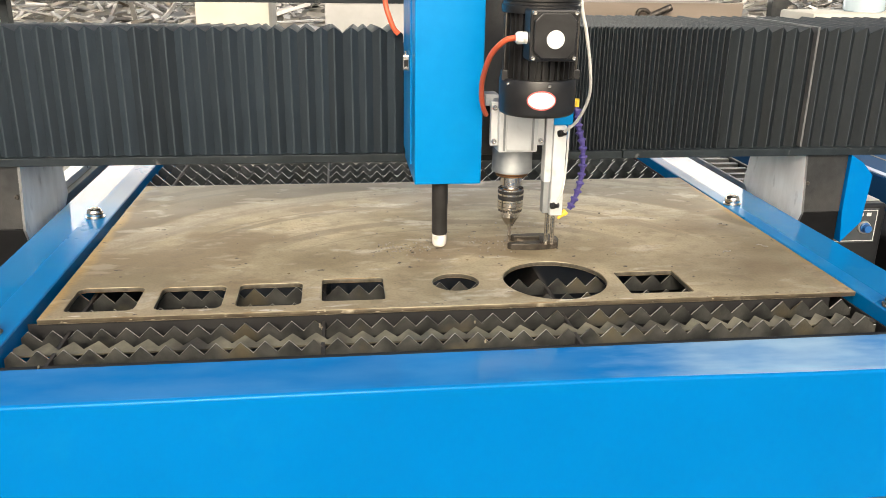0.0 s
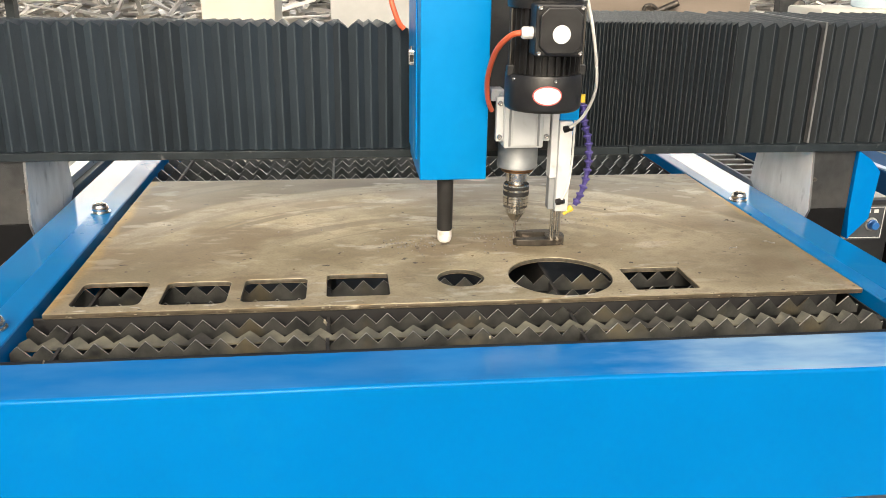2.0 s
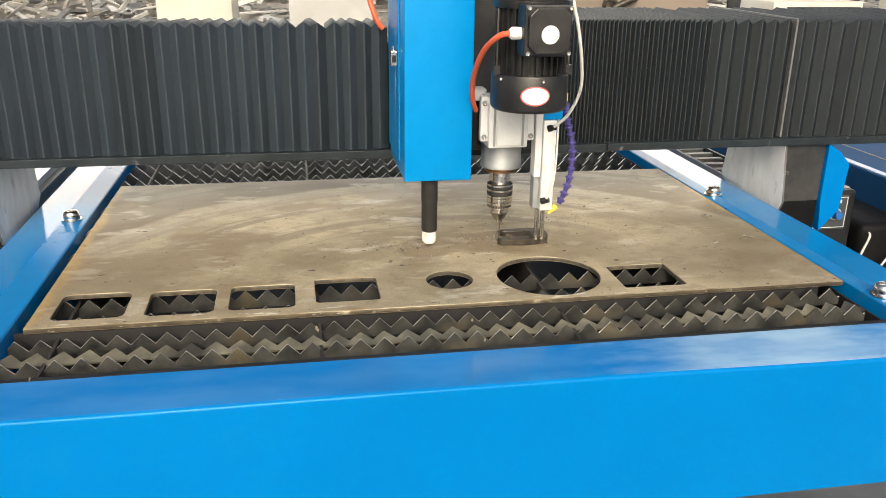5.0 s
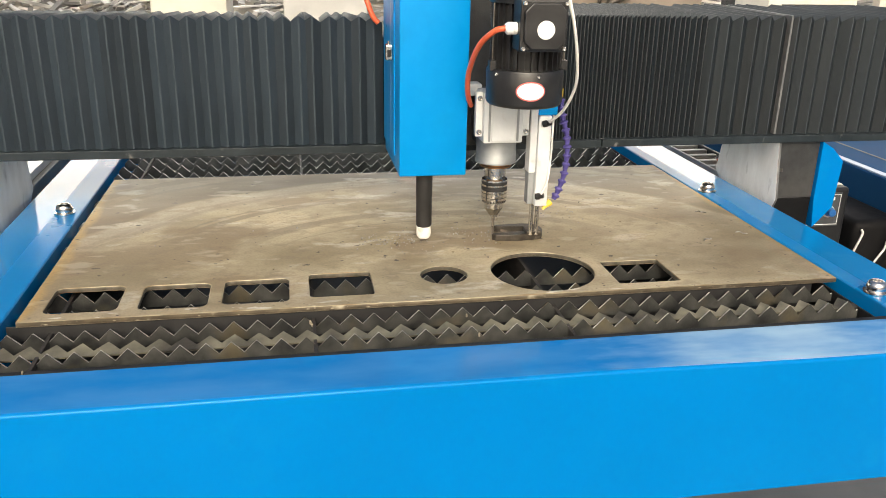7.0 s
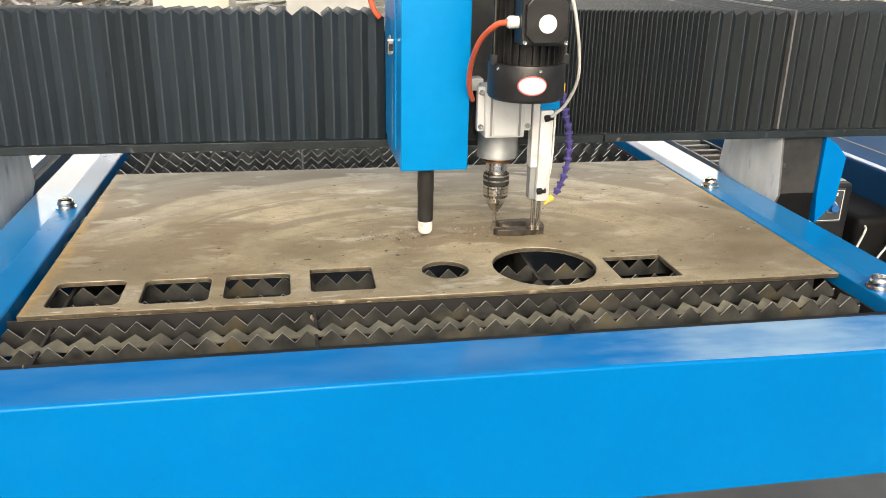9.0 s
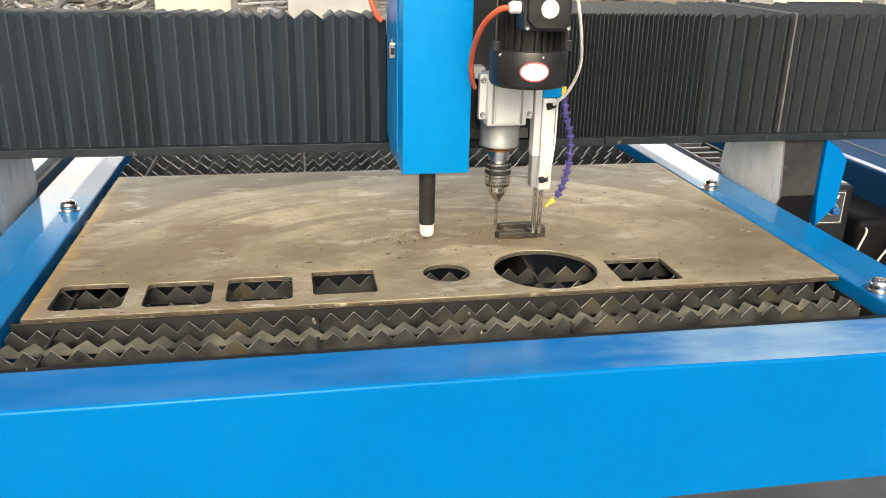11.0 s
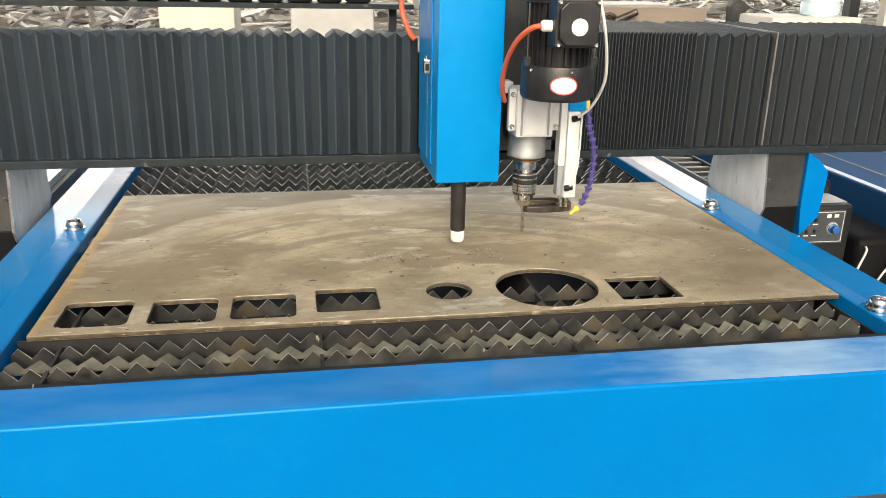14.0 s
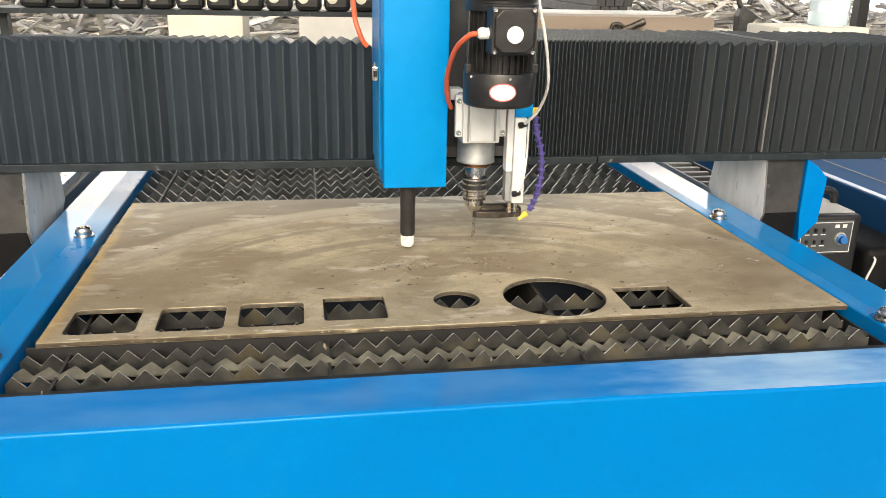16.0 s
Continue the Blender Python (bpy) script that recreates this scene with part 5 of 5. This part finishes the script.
def build_yard():
    cr = thing("board_bench", (1.4, 3.2, 0), "brown board-sided bench with grey planks on top", "bench")
    part("front_board", box(0.35, 1.92, 3.0, 3.03, 0.45, 1.186, 0.003), BROWN, cr)
    part("top_plank", box(0.40, 1.84, 3.031, 3.30, 1.145, 1.183, 0.003), BROWN, cr)
    part("top_plank", box(0.40, 1.84, 3.31, 3.60, 1.145, 1.192, 0.003), GREY, cr)
    for x in (0.5, 1.8):
        for y in (3.1, 3.5):
            part("leg", box(x - 0.03, x + 0.03, y - 0.03, y + 0.03, 0, 1.145), GREY, cr)
    cl = thing("shackle", (1.41, 2.97, 1.09), "rusty steel lifting shackle hung on the bench edge", "shackle")
    part("bow", tube([(1.33, 2.975, 1.11), (1.335, 2.97, 1.145), (1.37, 2.97, 1.15), (1.40, 2.975, 1.125), (1.375, 2.975, 1.108)], 0.011), FOOT_STEEL, cl, "", True)
    part("pin", tube([(1.38, 2.972, 1.108), (1.44, 2.972, 1.135), (1.51, 2.974, 1.165)], 0.019), FOOT_STEEL, cl, "", True)
    part("strap", box(1.34, 1.52, 2.985, 2.9995, 1.085, 1.108, 0.003), FOOT_STEEL, cl)
    # scrap heap: bars, angles and plates thrown on one another
    rng = random.Random(11)
    b = bmesh.new()
    def bed_top(y):
        return 0.36 + 0.50 * min(max((y - 4.4) / 2.2, 0), 1) + 0.16 * min(max((y - 6.6) / 3.0, 0), 1)

    for i in range(4200):
        x, y = rng.uniform(-3.5, 6.5), 4.45 + 5.0 * rng.random() ** 1.3
        z = bed_top(y) + rng.random() ** 1.6 * (0.22 + 0.10 * math.sin(x * 1.7 + y))
        ln, w, h = rng.uniform(0.08, 0.55), rng.uniform(0.012, 0.06), rng.uniform(0.004, 0.03)
        bx = bmesh.new()
        bmesh.ops.create_cube(bx, size=1.0, matrix=Matrix.Translation((x, y, z)) @ pose(0, 0, 0, rng.gauss(0, 16), rng.gauss(0, 16), rng.uniform(0, 180))
                              @ Matrix.Diagonal((ln, w, h, 1)))
        join(b, bx)
    heap = part("scrap_heap", b, SCRAP)
    tagged(heap, "heap of pale steel offcuts and bars on the yard floor", "scrap heap", kind="stuff")
    base = part("scrap_bed", prism([(4.4, 0.0), (4.4, 0.36), (6.6, 0.86), (9.6, 1.02), (9.6, 0.0)], "X", -3.6, 6.6, 0.02), RAIL_SIDE)
    tagged(base, "packed bed of grey-brown steel scrap under the heap", "scrap heap", kind="stuff")
    # water bottle on a cream box
    bx = thing("cream_box", (3.2, 4.15, 0), "cream painted cabinet with a bottle on top", "cabinet")
    part("body", box(2.88, 3.55, 3.95, 4.4, 0.0, 1.085, 0.02), CREAM, bx, smooth=True)
    part("trim", box(2.98, 3.52, 3.94, 3.9495, 1.03, 1.05), BLACK, bx)
    wb = thing("water_bottle", (3.35, 4.15, 1.085), "clear bluish plastic water cooler bottle", "bottle")
    glass = bpy.data.materials.new("bottle_plastic")
    glass.use_nodes = True
    gb = glass.node_tree.nodes["Principled BSDF"]
    gb.inputs["Base Color"].default_value, gb.inputs["Roughness"].default_value = (0.72, 0.85, 0.92, 1), 0.15
    gb.inputs["Transmission Weight"].default_value = 0.55
    part("body", lathe((3.35, 4.15, 1.0855), [(0.12, 0), (0.132, 0.01), (0.132, 0.08), (0.126, 0.09), (0.126, 0.10), (0.132, 0.11), (0.132, 0.20), (0.126, 0.21), (0.126, 0.22),
                                             (0.132, 0.23), (0.132, 0.30), (0.10, 0.36), (0.03, 0.40), (0.03, 0.44)], 32), glass, wb, "", True)
    # a dark lifting clamp that stands on the heap
    lc = thing("lifting_clamp", (3.02, 4.62, 0.9), "dark greasy steel lifting clamp on the scrap heap", "clamp")
    part("jaw", prism([(2.88, 0.62), (3.14, 0.62), (3.13, 1.02), (3.10, 1.10), (3.02, 1.13), (2.93, 1.20), (2.90, 1.12), (2.92, 0.98)], "Y", 4.56, 4.64, 0.008), BRACKET, lc)
    part("shackle_eye", tube([(2.93, 4.60, 1.18), (2.905, 4.60, 1.24), (2.94, 4.60, 1.30), (3.00, 4.60, 1.27), (2.99, 4.60, 1.20)], 0.018), BRACKET, lc, "", True)
    part("cam", lathe((3.05, 4.558, 1.06), [(0.045, 0), (0.045, 0.02), (0.02, 0.03)], 20, FRONT), DARK_STEEL, lc, "", True)
    # red-topped rack to the side
    rk = thing("steel_rack", (4.4, 4.6, 0), "steel rack with black posts and a red top rail", "rack")
    part("top_rail", box(3.75, 5.2, 4.4, 4.5, 1.30, 1.36, 0.004), RED, rk)
    for x in (3.80, 4.1, 4.5, 5.1):
        part("post", box(x - 0.04, x + 0.04, 4.41, 4.49, 0, 1.2995), BLACK if x < 4.0 or x > 5 else CREAM, rk)
    # pale machine bodies seen over the left bellows
    wm = thing("pale_machine", (-0.6, 4.0, 0), "pale grey machine body behind the gantry", "machine")
    part("body", box(-1.05, -0.62, 3.8, 4.4, 0, 1.6, 0.02), CREAM, wm, smooth=True)
    part("column", box(-0.30, 0.20, 3.9, 4.2, 0, 1.7, 0.01), GREY, wm)
    for k in range(3):
        part("bright_rail", box(-0.28, 0.18, 3.885, 3.8995, 1.13 + 0.06 * k, 1.15 + 0.06 * k), WHITE, wm)
    sh = thing("square_tubes", (1.64, 3.95, 0), "stack of dark square steel tubes on trestles", "steel tubes")
    for i in range(4):
        for j in range(2):
            part("tube", box(1.50 + 0.06 * i + 0.03 * j, 1.555 + 0.06 * i + 0.03 * j, 3.8, 5.0, 1.15 + 0.056 * j, 1.205 + 0.056 * j, 0.003), BRACKET, sh)
    for y in (3.9, 4.8):
        part("trestle", box(1.48, 1.80, y, y + 0.06, 0, 1.1495), BRACKET, sh)


build_yard()


# ---- movement ----
HEAD = [(0, 0.0, 0.0), (11.62, 0.0, 0.0), (11.75, 0.012, 0.003), (12.0, 0.049, 0.0106), (12.5, 0.1234, 0.0243), (12.9, 0.176, 0.035), (13.05, 0.182, 0.0385),
        (13.2, 0.177, 0.041), (13.5, 0.1464, 0.0495), (14.0, 0.0759, 0.0754), (14.5, 0.0039, 0.0992), (14.85, -0.045, 0.1155), (15.0, -0.0487, 0.1178), (16.0, -0.0487, 0.1178)]
SPIN_RATE, SPIN_END = 1800.0, 11.6


def lift_at(t):
    u = min(max((t - 9.9) / 1.2, 0), 1)
    return 0.0320 * u * u * (3 - 2 * u)


def motions():
    walk(gantry, [(t, pose(0, 0.7 + gy, 0.75)) for t, hx, gy in HEAD])
    for ob in (bellows_l, bellows_r):
        walk(ob, [(t, pose(0, GF + gy, 0.965)) for t, hx, gy in HEAD])
    walk(torch_unit, [(t, pose(-0.014 + hx, 0.38 + gy, 0.96)) for t, hx, gy in HEAD])
    rows = [(0, 0.0, 0.0), (9.9, 0.0, 0.0), (10.3, 0.0, 0.0), (10.7, 0.0, 0.0), (11.1, 0.0, 0.0)] + HEAD[1:]
    walk(drill_unit, [(t, pose(DX + hx, DY + gy, 0.9 + lift_at(t))) for t, hx, gy in rows])
    # the foot stays on the plate while the spindle rises, then snaps up
    fx, fy, fz = foot.location
    walk(foot, [(t, pose(fx, fy, fz + dz)) for t, dz in
                ((0, 0.0), (9.9, 0.0), (10.3, -lift_at(10.3)), (10.7, -lift_at(10.7)), (11.1, -0.032), (11.53, -0.032), (11.6, -0.004), (11.68, 0.044), (16, 0.044))])
    cx, cy, cz = chuck.location
    step = 1 / 30
    n = int(SPIN_END / step)
    walk(chuck, [(k * step, pose(cx, cy, cz, 0, 0, -60.0 * k)) for k in range(n + 1)] + [(16.0, pose(cx, cy, cz, 0, 0, -60.0 * n))])
    for k, ob in enumerate(pleats_l):
        walk(ob, [(t, pose(left_x(k, hx) + SWAY[k][2], 0, 0, 0, SWAY[k][1], SWAY[k][0])) for t, hx, gy in HEAD])
    for k, ob in enumerate(pleats_r):
        walk(ob, [(t, pose(right_x(k, hx) + 0.3 * SWAY[k][2], 0, 0, 0, 0.6 * SWAY[k][1], 0.5 * SWAY[k][0])) for t, hx, gy in HEAD])


motions()
